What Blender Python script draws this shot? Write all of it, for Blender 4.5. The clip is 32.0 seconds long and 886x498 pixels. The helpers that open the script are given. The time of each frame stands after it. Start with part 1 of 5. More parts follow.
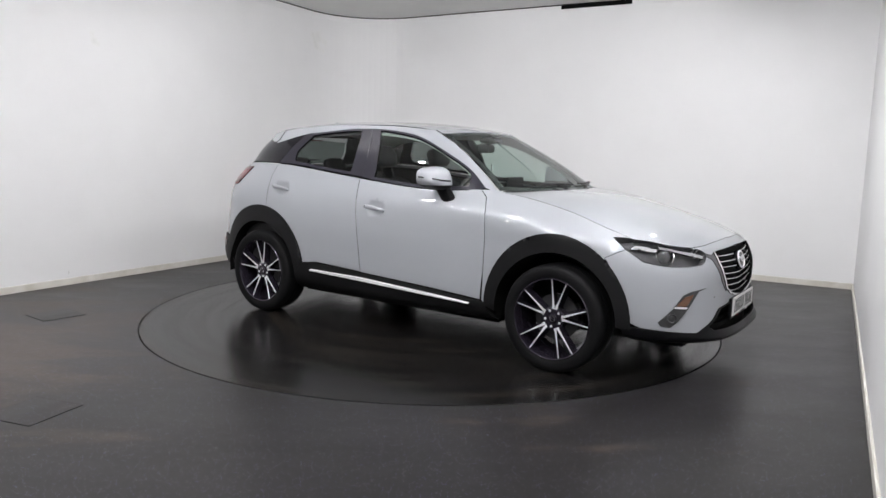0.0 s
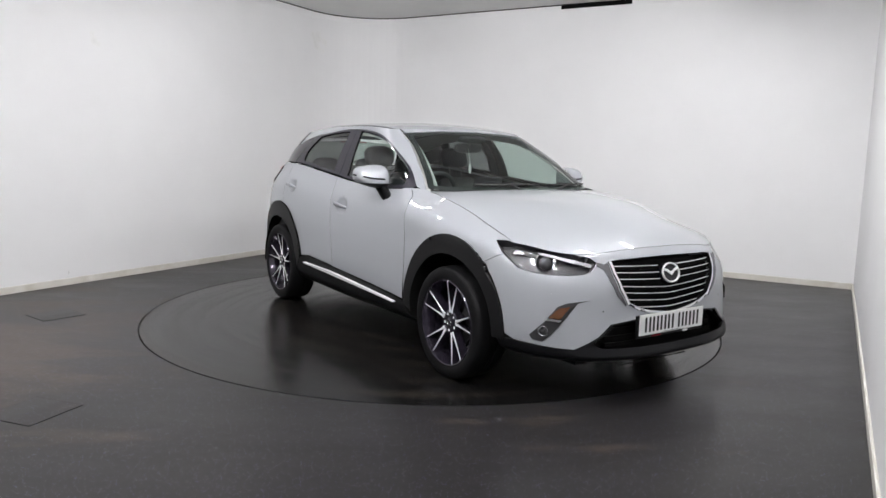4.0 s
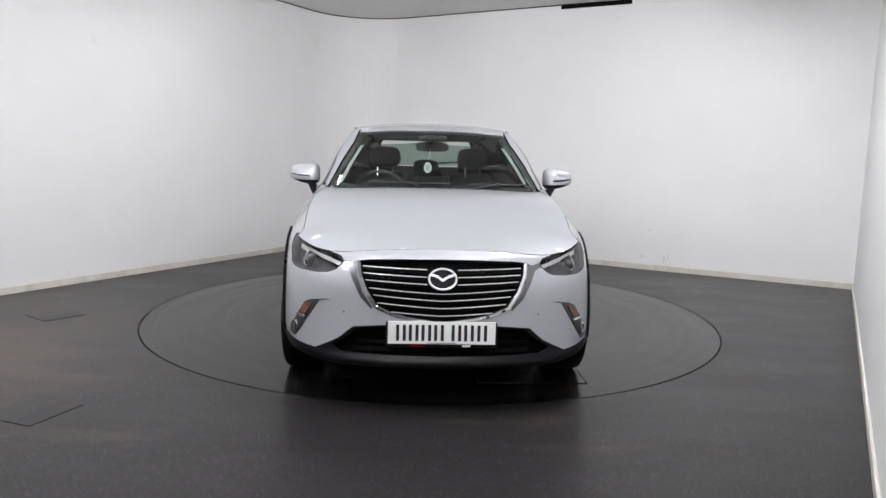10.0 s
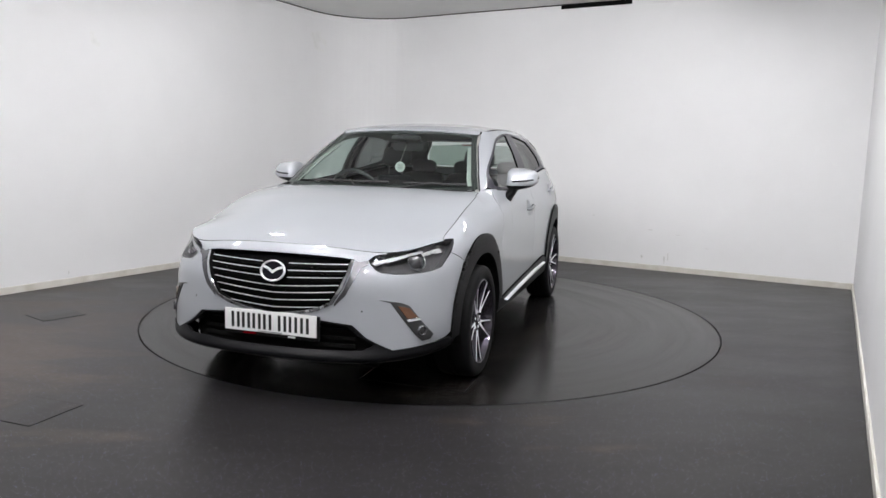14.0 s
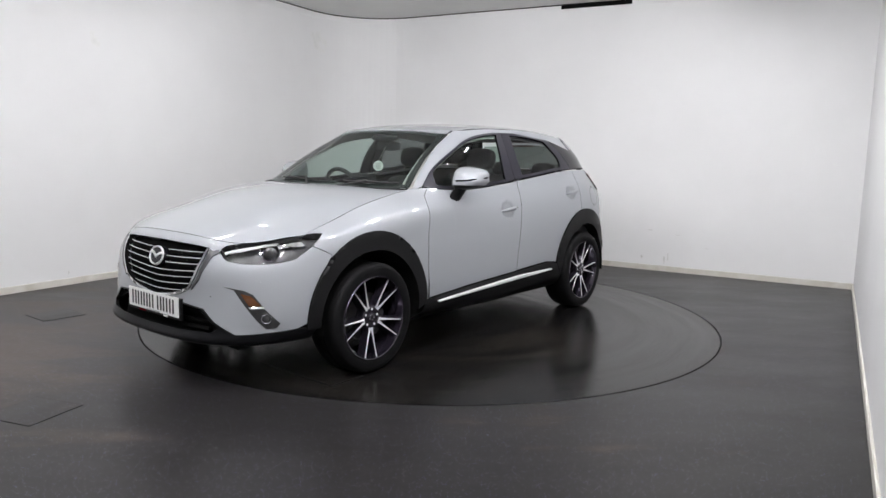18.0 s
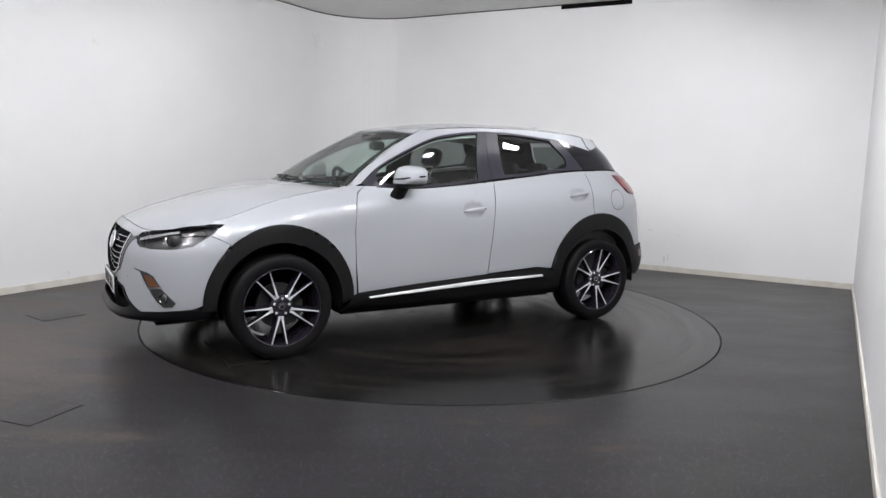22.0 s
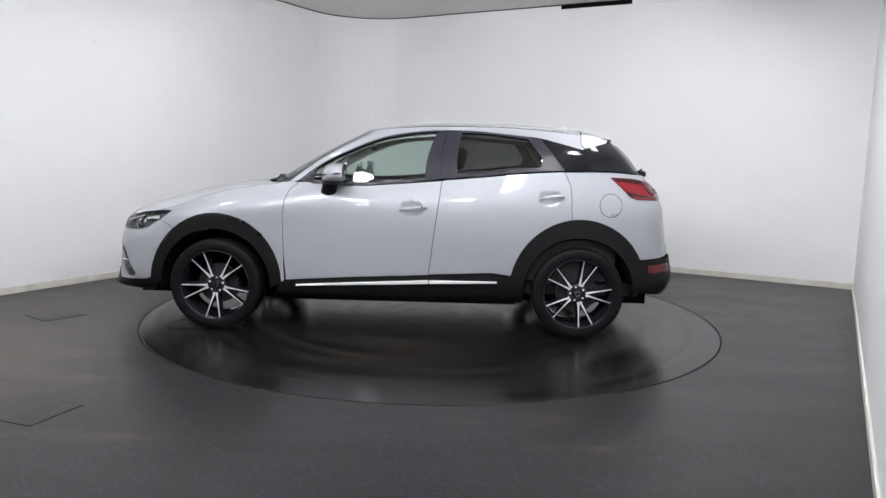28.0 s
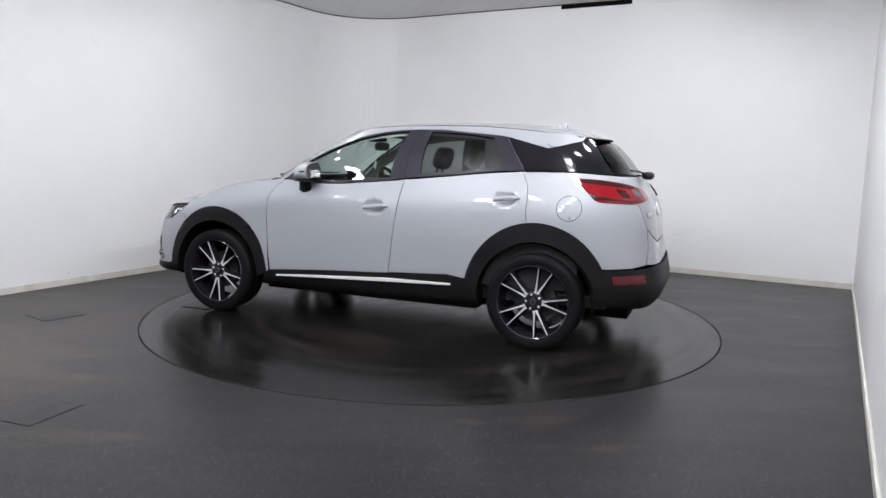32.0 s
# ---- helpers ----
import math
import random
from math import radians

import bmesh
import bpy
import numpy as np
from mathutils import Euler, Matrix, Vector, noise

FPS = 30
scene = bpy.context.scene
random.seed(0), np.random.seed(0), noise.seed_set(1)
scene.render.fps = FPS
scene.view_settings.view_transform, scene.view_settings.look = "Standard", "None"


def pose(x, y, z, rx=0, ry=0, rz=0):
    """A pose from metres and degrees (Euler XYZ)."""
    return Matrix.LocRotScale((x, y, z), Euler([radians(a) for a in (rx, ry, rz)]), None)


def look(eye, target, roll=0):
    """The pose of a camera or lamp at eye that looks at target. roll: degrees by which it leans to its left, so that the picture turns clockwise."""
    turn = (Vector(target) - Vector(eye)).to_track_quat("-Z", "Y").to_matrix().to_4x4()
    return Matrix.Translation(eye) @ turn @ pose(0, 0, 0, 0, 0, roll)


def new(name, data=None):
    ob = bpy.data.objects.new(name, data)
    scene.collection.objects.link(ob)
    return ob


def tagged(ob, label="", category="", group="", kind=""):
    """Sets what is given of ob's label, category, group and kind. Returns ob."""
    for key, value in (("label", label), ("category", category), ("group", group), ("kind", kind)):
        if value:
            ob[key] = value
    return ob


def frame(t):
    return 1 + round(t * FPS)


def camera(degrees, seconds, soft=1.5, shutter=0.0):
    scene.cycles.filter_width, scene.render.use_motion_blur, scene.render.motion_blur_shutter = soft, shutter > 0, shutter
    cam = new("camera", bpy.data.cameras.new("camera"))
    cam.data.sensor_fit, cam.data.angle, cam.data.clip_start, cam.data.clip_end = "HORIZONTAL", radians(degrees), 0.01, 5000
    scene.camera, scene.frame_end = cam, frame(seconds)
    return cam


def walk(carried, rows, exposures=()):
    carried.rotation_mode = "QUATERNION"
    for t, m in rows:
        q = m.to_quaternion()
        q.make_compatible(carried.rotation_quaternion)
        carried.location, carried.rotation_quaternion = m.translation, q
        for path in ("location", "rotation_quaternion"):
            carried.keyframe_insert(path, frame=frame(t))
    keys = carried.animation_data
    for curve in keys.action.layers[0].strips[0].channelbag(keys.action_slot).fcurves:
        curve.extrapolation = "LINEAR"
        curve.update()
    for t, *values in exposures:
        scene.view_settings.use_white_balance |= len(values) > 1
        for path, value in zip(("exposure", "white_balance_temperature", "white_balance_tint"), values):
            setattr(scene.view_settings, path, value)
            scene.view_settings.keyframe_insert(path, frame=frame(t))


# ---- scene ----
# ---- camera on a fixed tripod beside the wall ----
cam = camera(64.13, 32.0, soft=1.5)
EYE = Vector((0.0, -5.734, 1.28))
AIM = EYE + Vector((math.sin(radians(0.788)) * math.cos(radians(7.593)), math.cos(radians(0.788)) * math.cos(radians(7.593)), -math.sin(radians(7.593))))
walk(cam, [(0, look(EYE, AIM, 1.428)), (32, look(EYE, AIM, 1.428))], [(0, 0, 6560, 10), (20, 0, 6530, 10), (26, 0, 6450, 10), (32, 0, 6350, 10)])

# the turntable: heading of the car's nose in degrees, turning clockwise at a steady rate
HEADING, RATE = -35.655, 5.205
SIDE = -0.046          # the car stands a little off the middle of the turntable

# ---- light ----
world = bpy.data.worlds.new("world")
scene.world = world
world.use_nodes = True
world.node_tree.nodes["Background"].inputs[0].default_value = (0.8, 0.85, 0.9, 1)
world.node_tree.nodes["Background"].inputs[1].default_value = 0.05
scene.view_settings.exposure = 0.0
PANEL_POWER = 156.0


# ---- materials ----
def material(name, color=(0.5, 0.5, 0.5), rough=0.5, metal=0.0, coat=0.0, emit=None, strength=0.0, transmission=0.0, ior=1.45):
    m = bpy.data.materials.new(name)
    m.use_nodes = True
    b = m.node_tree.nodes["Principled BSDF"]
    b.inputs["Base Color"].default_value = (*color, 1)
    b.inputs["Roughness"].default_value = rough
    b.inputs["Metallic"].default_value = metal
    b.inputs["Coat Weight"].default_value = coat
    b.inputs["Coat Roughness"].default_value = 0.03
    b.inputs["IOR"].default_value = ior
    b.inputs["Transmission Weight"].default_value = transmission
    if emit:
        b.inputs["Emission Color"].default_value = (*emit, 1)
        b.inputs["Emission Strength"].default_value = strength
    return m


def node(m, kind, **values):
    n = m.node_tree.nodes.new(kind)
    for key, value in values.items():
        n.inputs[key].default_value = value
    return n


def wire(m, a, b):
    m.node_tree.links.new(a, b)


def bsdf(m):
    return m.node_tree.nodes["Principled BSDF"]


def speckle(m, socket, low, high, scale, detail=4.0, stretch=(1, 1, 1), lo=0.3, hi=0.7, rough=0.6):
    """Drive a colour or value socket by noise at real-world size."""
    co = node(m, "ShaderNodeTexCoord")
    mp = node(m, "ShaderNodeMapping", Scale=stretch)
    nz = node(m, "ShaderNodeTexNoise", Scale=scale, Detail=detail, Roughness=rough)
    rp = node(m, "ShaderNodeValToRGB")
    rp.color_ramp.elements[0].position, rp.color_ramp.elements[1].position = lo, hi
    rp.color_ramp.elements[0].color, rp.color_ramp.elements[1].color = (*low, 1), (*high, 1)
    wire(m, co.outputs["Object"], mp.inputs["Vector"])
    wire(m, mp.outputs[0], nz.inputs["Vector"])
    wire(m, nz.outputs[0], rp.inputs[0])
    wire(m, rp.outputs[0], bsdf(m).inputs[socket])
    return rp


def bumpy(m, scale, strength, distance=0.002, detail=3.0):
    co = node(m, "ShaderNodeTexCoord")
    nz = node(m, "ShaderNodeTexNoise", Scale=scale, Detail=detail)
    bp = node(m, "ShaderNodeBump", Strength=strength, Distance=distance)
    wire(m, co.outputs["Object"], nz.inputs["Vector"])
    wire(m, nz.outputs[0], bp.inputs["Height"])
    wire(m, bp.outputs[0], bsdf(m).inputs["Normal"])
    return m


WALL = material("painted_wall", (0.84, 0.84, 0.83), 0.55)
smudge = speckle(WALL, "Base Color", (0.825, 0.825, 0.825), (0.855, 0.855, 0.855), 1.6, 6.0).color_ramp
for spot, tone in ((0.715, 0.852), (0.76, 0.80)):
    smudge.elements.new(spot).color = (tone, tone, tone * 0.985, 1)
bumpy(WALL, 90, 0.15, 0.001)
SKIRT = material("painted_skirting", (0.7, 0.68, 0.62), 0.4)
speckle(SKIRT, "Base Color", (0.6, 0.57, 0.5), (0.74, 0.72, 0.67), 6)
CEIL = material("ceiling_board", (0.78, 0.78, 0.76), 0.8)
speckle(CEIL, "Base Color", (0.8, 0.8, 0.785), (0.84, 0.84, 0.825), 2.0)
DARK = material("dark_gap", (0.005, 0.005, 0.005), 0.85)
bsdf(DARK).inputs["Specular IOR Level"].default_value = 0.1


def vinyl(name, base, rough, polar, chips):
    """Dark speckled sheet floor with a dull polish, scuffs and dust."""
    m = material(name, base, rough, ior=1.31)
    t = m.node_tree
    co = node(m, "ShaderNodeTexCoord")
    src = co.outputs["Object"]
    big = node(m, "ShaderNodeTexNoise", Scale=1.1, Detail=5.0, Roughness=0.65)
    if polar:
        # scuffs run in arcs about the middle
        sep = node(m, "ShaderNodeSeparateXYZ")
        wire(m, src, sep.inputs[0])
        ln = node(m, "ShaderNodeVectorMath")
        ln.operation = "LENGTH"
        wire(m, src, ln.inputs[0])
        at = node(m, "ShaderNodeMath")
        at.operation = "ARCTAN2"
        wire(m, sep.outputs[1], at.inputs[0])
        wire(m, sep.outputs[0], at.inputs[1])
        cmb = node(m, "ShaderNodeCombineXYZ")
        mul = node(m, "ShaderNodeMath")
        mul.operation = "MULTIPLY"
        mul.inputs[1].default_value = 8.0
        wire(m, ln.outputs["Value"], mul.inputs[0])
        wire(m, mul.outputs[0], cmb.inputs[0])
        wire(m, at.outputs[0], cmb.inputs[1])
        wire(m, cmb.outputs[0], big.inputs["Vector"])
    else:
        mp = node(m, "ShaderNodeMapping", Scale=(0.7, 2.2, 1.0), Rotation=(0, 0, radians(-8)))
        wire(m, src, mp.inputs[0])
        wire(m, mp.outputs[0], big.inputs["Vector"])
    dust = node(m, "ShaderNodeValToRGB")
    dust.color_ramp.elements[0].position, dust.color_ramp.elements[1].position = 0.48, 0.74
    dust.color_ramp.elements[0].color = (base[0] * (0.7 if polar else 0.95), base[1] * (0.7 if polar else 0.95), base[2] * (0.72 if polar else 0.97), 1)
    dust.color_ramp.elements[1].color = (base[0] + 0.02, base[1] + 0.0155, base[2] + 0.011, 1)
    if polar:
        wire(m, big.outputs[0], dust.inputs[0])
    else:
        # the dirt is walked in from one side of the room and thins out towards the middle
        away = node(m, "ShaderNodeVectorMath")
        away.operation = "DISTANCE"
        away.inputs[1].default_value = (-3.1, -1.3, 0)
        wire(m, src, away.inputs[0])
        thin = node(m, "ShaderNodeMapRange")
        thin.inputs["From Min"].default_value, thin.inputs["From Max"].default_value = 0.6, 2.4
        thin.inputs["To Min"].default_value, thin.inputs["To Max"].default_value = 0.06, -0.14
        wire(m, away.outputs["Value"], thin.inputs[0])
        dirt = node(m, "ShaderNodeMath")
        wire(m, big.outputs[0], dirt.inputs[0])
        wire(m, thin.outputs[0], dirt.inputs[1])
        wire(m, dirt.outputs[0], dust.inputs[0])
    if not polar:
        # dried brown smears, only where a slow noise lets them be
        dust.color_ramp.elements[0].position, dust.color_ramp.elements[1].position = 0.46, 0.6
        dust.color_ramp.elements[1].color = (base[0] + 0.046, base[1] + 0.033, base[2] + 0.024, 1)
    # tiny pale and blue chips in the vinyl
    vor = node(m, "ShaderNodeTexVoronoi", Scale=185.0)
    wire(m, src, vor.inputs["Vector"])
    near = node(m, "ShaderNodeMath")
    near.operation = "LESS_THAN"
    near.inputs[1].default_value = 0.28
    wire(m, vor.outputs["Distance"], near.inputs[0])
    hue = node(m, "ShaderNodeSeparateColor")
    wire(m, vor.outputs["Color"], hue.inputs[0])
    rare = node(m, "ShaderNodeMath")
    rare.operation = "GREATER_THAN"
    rare.inputs[1].default_value = chips
    wire(m, hue.outputs[0], rare.inputs[0])
    both = node(m, "ShaderNodeMath")
    both.operation = "MULTIPLY"
    wire(m, near.outputs[0], both.inputs[0])
    wire(m, rare.outputs[0], both.inputs[1])
    chip = node(m, "ShaderNodeValToRGB")
    chip.color_ramp.elements[0].color, chip.color_ramp.elements[1].color = (0.17, 0.16, 0.46, 1), (0.38, 0.38, 0.38, 1)
    wire(m, hue.outputs[1], chip.inputs[0])
    mix = node(m, "ShaderNodeMix")
    mix.data_type = "RGBA"
    wire(m, both.outputs[0], mix.inputs["Factor"])
    mottle = node(m, "ShaderNodeTexNoise", Scale=26.0, Detail=6.0, Roughness=0.7)
    wire(m, src, mottle.inputs["Vector"])
    tone = node(m, "ShaderNodeMapRange")
    tone.inputs["From Min"].default_value, tone.inputs["From Max"].default_value = 0.3, 0.7
    tone.inputs["To Min"].default_value, tone.inputs["To Max"].default_value = 0.72, 1.28
    wire(m, mottle.outputs[0], tone.inputs[0])
    worn = node(m, "ShaderNodeVectorMath")
    worn.operation = "MULTIPLY"
    wire(m, dust.outputs[0], worn.inputs[0])
    wire(m, tone.outputs[0], worn.inputs[1])
    wire(m, worn.outputs[0], mix.inputs[6])
    wire(m, chip.outputs[0], mix.inputs[7])
    wire(m, mix.outputs[2], bsdf(m).inputs["Base Color"])
    rr = node(m, "ShaderNodeMapRange")
    rr.inputs["From Min"].default_value, rr.inputs["From Max"].default_value = 0.35, 0.75
    rr.inputs["To Min"].default_value, rr.inputs["To Max"].default_value = rough - 0.03, rough + 0.08
    wire(m, big.outputs[0], rr.inputs[0])
    wire(m, rr.outputs[0], bsdf(m).inputs["Roughness"])
    return m


FLOOR = vinyl("dark_vinyl_floor", (0.0182, 0.0168, 0.0166), 0.33, False, 0.89)
TABLE = vinyl("turntable_vinyl", (0.0095, 0.0092, 0.009), 0.2, True, 0.996)
PAINT = material("pearl_white_paint", (0.335, 0.348, 0.369), 0.42, 0.22, 1.0)
bsdf(PAINT).inputs["Coat Roughness"].default_value = 0.025
bsdf(PAINT).inputs["Coat IOR"].default_value = 1.42
bsdf(PAINT).inputs["Specular IOR Level"].default_value = 0.04
bumpy(PAINT, 260, 0.02, 0.0004, 1.0)
STRIP = material("bright_trim_strip", (0.72, 0.72, 0.73), 0.35, 0.1)
SATIN = material("satin_silver_trim", (0.75, 0.75, 0.76), 0.3, 0.35)
CLAD = material("grained_black_plastic", (0.0075, 0.0075, 0.008), 0.48)
bsdf(CLAD).inputs["Specular IOR Level"].default_value = 0.2
bumpy(CLAD, 900, 0.25, 0.0006)
LIPM = material("smooth_black_plastic", (0.006, 0.006, 0.007), 0.34)
bsdf(LIPM).inputs["Specular IOR Level"].default_value = 0.14
bumpy(LIPM, 700, 0.15, 0.0005)
GLOSS = material("gloss_black_trim", (0.008, 0.008, 0.011), 0.11)
bsdf(GLOSS).inputs["Specular IOR Level"].default_value = 0.4
FRAME = material("satin_black_trim", (0.026, 0.025, 0.033), 0.28)
bsdf(FRAME).inputs["Specular IOR Level"].default_value = 0.22
RUBBER = material("black_rubber", (0.006, 0.006, 0.0065), 0.6)
bsdf(RUBBER).inputs["Specular IOR Level"].default_value = 0.14
CHROME = material("chrome", (0.8, 0.81, 0.83), 0.1, 1.0)
STEEL = material("machined_alloy", (0.86, 0.86, 0.88), 0.28, 0.5)
RIMDARK = material("dark_metallic_alloy", (0.032, 0.027, 0.04), 0.18, 0.6, 0.8)
DISC = material("brake_disc_steel", (0.03, 0.03, 0.03), 0.45, 0.5)
CABIN = material("black_cabin_plastic", (0.02, 0.02, 0.021), 0.6)
SEATM = material("black_seat_leather", (0.022, 0.022, 0.024), 0.45)
LININGM = material("grey_headliner", (0.5, 0.5, 0.48), 0.9)
LAMPRED = material("red_lamp_lens", (0.2, 0.004, 0.009), 0.06, 0, 0.3)
AMBER = material("amber_lens", (0.115, 0.046, 0.02), 0.1, 0, 0.8)
LAMPIN = material("smoked_lamp_housing", (0.075, 0.075, 0.08), 0.3)
BEZEL = material("dark_grey_bezel", (0.03, 0.03, 0.031), 0.3)
BALL = material("projector_glass", (0.06, 0.06, 0.065), 0.03, 0.3, 1.0)
WING = material("satin_dark_silver", (0.15, 0.15, 0.158), 0.25, 0.7)
REDDARK = material("dark_red_lens", (0.035, 0.002, 0.003), 0.1, 0, 0.3)
REFLECT = material("red_reflector", (0.075, 0.004, 0.007), 0.2, 0, 0.1)
SILVERP = material("silver_plastic", (0.42, 0.42, 0.44), 0.4, 0.5)
PLATEW = material("white_plate", (0.75, 0.75, 0.74), 0.3)
BLACKP = material("plate_black", (0.01, 0.01, 0.01), 0.4)
WHITEP = material("white_plastic", (0.75, 0.76, 0.74), 0.4)


def glass(name, tint, rough=0.0, rim=0.9, base=0.045):
    """Thin automotive glass: clear tint with a real gloss on top."""
    m = bpy.data.materials.new(name)
    m.use_nodes = True
    t = m.node_tree
    t.nodes.remove(t.nodes["Principled BSDF"])
    out = t.nodes["Material Output"]
    clear = node(m, "ShaderNodeBsdfTransparent", Color=(*tint, 1))
    gloss = node(m, "ShaderNodeBsdfGlossy", Roughness=rough)
    face = node(m, "ShaderNodeLayerWeight", Blend=0.5)
    power = node(m, "ShaderNodeMath")
    power.operation = "POWER"
    power.inputs[1].default_value = 5.0
    wire(m, face.outputs["Facing"], power.inputs[0])
    fres = node(m, "ShaderNodeMath")
    fres.operation = "MULTIPLY_ADD"
    fres.inputs[1].default_value, fres.inputs[2].default_value = rim, base
    wire(m, power.outputs[0], fres.inputs[0])
    mix = node(m, "ShaderNodeMixShader")
    wire(m, fres.outputs[0], mix.inputs[0])
    wire(m, clear.outputs[0], mix.inputs[1])
    wire(m, gloss.outputs[0], mix.inputs[2])
    wire(m, mix.outputs[0], out.inputs["Surface"])
    return m


GLASS = glass("tinted_glass", (0.72, 0.81, 0.77), 0.0, 0.85, 0.075)
PRIVACY = glass("dark_privacy_glass", (0.26, 0.27, 0.27), 0.0, 0.75, 0.06)
REARGLASS = glass("green_tailgate_glass", (0.42, 0.5, 0.46), 0.0, 0.8, 0.06)
LENS = glass("clear_lamp_cover", (0.9, 0.9, 0.9), 0.0, 0.6, 0.02)
GLOW = material("led_panel", (0.9, 0.9, 0.9), 0.5, 0, 0, (0.975, 0.97, 1.0), PANEL_POWER)


# ---- room ----
def part(name, bm, mat, parent=None, label="", smooth=False, loc=None):
    me = bpy.data.meshes.new(name)
    bm.to_mesh(me)
    bm.free()
    return mesh_part(name, me, mat, parent, label, smooth, loc)


def mesh_part(name, me, mat, parent=None, label="", smooth=False, loc=None):
    if mat and not me.materials:
        me.materials.append(mat)
        if any(p.material_index for p in me.polygons):
            me.materials.append(DARK)
    if smooth:
        me.polygons.foreach_set("use_smooth", [True] * len(me.polygons))
        me.set_sharp_from_angle(angle=radians(38))
    ob = new(name, me)
    if parent:
        ob.parent = parent
    if loc:
        ob.location = loc
    if label:
        ob["label"] = label
    return ob


def box(bm, x0, y0, z0, x1, y1, z1, m=None, bevel=0.0):
    """An axis-aligned block, optionally moved by m, with rounded edges."""
    made = bmesh.ops.create_cube(bm, size=1)["verts"]
    for v in made:
        v.co = Vector(((x0 + x1) / 2 + v.co.x * (x1 - x0), (y0 + y1) / 2 + v.co.y * (y1 - y0), (z0 + z1) / 2 + v.co.z * (z1 - z0)))
    if bevel:
        edges = list({e for v in made for e in v.link_edges})
        res = bmesh.ops.bevel(bm, geom=edges, offset=bevel, segments=2, affect="EDGES", profile=0.5)
        made = list({v for f in res["faces"] for v in f.verts} | {v for v in made if v.is_valid})
    if m:
        for v in made:
            v.co = m @ v.co
    return bm


def lathe(bm, profile, n=64, a0=0.0, a1=2 * math.pi, axis="z", m=None):
    """Turn a profile of (radius, height) about an axis."""
    closed = abs(a1 - a0 - 2 * math.pi) < 1e-6
    count = n if closed else n + 1
    rows = []
    for i in range(count):
        a = a0 + (a1 - a0) * i / n
        row = []
        for r, h in profile:
            p = {"z": Vector((r * math.cos(a), r * math.sin(a), h)), "y": Vector((r * math.cos(a), h, r * math.sin(a))), "x": Vector((h, r * math.cos(a), r * math.sin(a)))}[axis]
            row.append(bm.verts.new(m @ p if m else p))
        rows.append(row)
    for i in range(n):
        p, q = rows[i], rows[(i + 1) % count]
        for j in range(len(profile) - 1):
            bm.faces.new((p[j], p[j + 1], q[j + 1], q[j]))
    return bm


def sweep(bm, path, profile, closed=False):
    """Carry a flat profile of (side, up) along a level path of points."""
    rows = []
    n = len(path)
    for i, p in enumerate(path):
        a, b = path[max(i - 1, 0)], path[min(i + 1, n - 1)]
        d = Vector((b[0] - a[0], b[1] - a[1], 0)).normalized()
        side = Vector((d.y, -d.x, 0))
        rows.append([bm.verts.new(Vector(p) + side * s + Vector((0, 0, h))) for s, h in profile])
    k = len(profile)
    for i in range(n - 1):
        for j in range(k):
            bm.faces.new((rows[i][j], rows[i + 1][j], rows[i + 1][(j + 1) % k], rows[i][(j + 1) % k]))
    bm.faces.new(rows[0])
    bm.faces.new(reversed(rows[-1]))
    return bm


ALONG = Vector((0.494, 0.869, 0)).normalized()      # the way the long walls run
ACROSS = Vector((ALONG.y, -ALONG.x, 0))
W_LEFT, W_RIGHT, W_BACK, W_FRONT = -3.31, 3.08, 3.39, -7.6
ROOM_H = 3.1


def room(a, b, z=0.0):
    """a along the long walls, b across."""
    p = ALONG * a + ACROSS * b
    return Vector((p.x, p.y, z))


# left wall and back wall meet in a wide rounded corner
CORNER = 0.9
curve = [room(W_FRONT, W_LEFT)]
for i in range(0, 19):
    a = math.pi / 2 * i / 18
    curve.append(room(W_BACK - CORNER + CORNER * math.sin(a), W_LEFT + CORNER - CORNER * math.cos(a)))
curve.append(room(W_BACK, W_RIGHT))
bm = bmesh.new()
sweep(bm, curve, [(0, 0), (-0.15, 0), (-0.15, ROOM_H), (0, ROOM_H)])
wall_back = tagged(part("wall_back", bm, WALL), "smooth white painted wall with a rounded corner", "wall", kind="structure")
SCUFF = material("grey_wall_scuff", (0.66, 0.655, 0.64), 0.6)
speckle(SCUFF, "Base Color", (0.58, 0.57, 0.55), (0.79, 0.79, 0.78), 30)
rng = random.Random(5)
for on_back, along, z, wide, tall in ((1, 1.16, 0.13, 0.02, 0.09), (1, 1.2, 0.17, 0.012, 0.13), (1, 0.9, 0.15, 0.03, 0.05), (1, 0.98, 0.47, 0.07, 0.012), (1, 1.29, 0.43, 0.06, 0.01), (1, 0.3, 0.6, 0.05, 0.012), (1, 1.62, 0.3, 0.05, 0.008), (0, -1.0, 0.11, 0.012, 0.03)):
    bm = bmesh.new()
    rim = []
    for k in range(10):
        c, d = math.cos(2 * math.pi * k / 10), math.sin(2 * math.pi * k / 10)
        r = rng.uniform(0.6, 1.1)
        q = (along + wide / 2 * c * r, z + tall / 2 * d * r)
        rim.append((room(W_BACK, q[0], q[1]), -ALONG) if on_back else (room(q[0], W_LEFT, q[1]), ACROSS))
    near = [bm.verts.new(p + n * 0.0015) for p, n in rim]
    far = [bm.verts.new(p - n * 0.001) for p, n in rim]
    bm.faces.new(near)
    for k in range(10):
        bm.faces.new((near[k], far[k], far[(k + 1) % 10], near[(k + 1) % 10]))
    bmesh.ops.recalc_face_normals(bm, faces=bm.faces)
    part("scuff_mark", bm, SCUFF, wall_back, "faint grey scuff on the paint")
bm = bmesh.new()
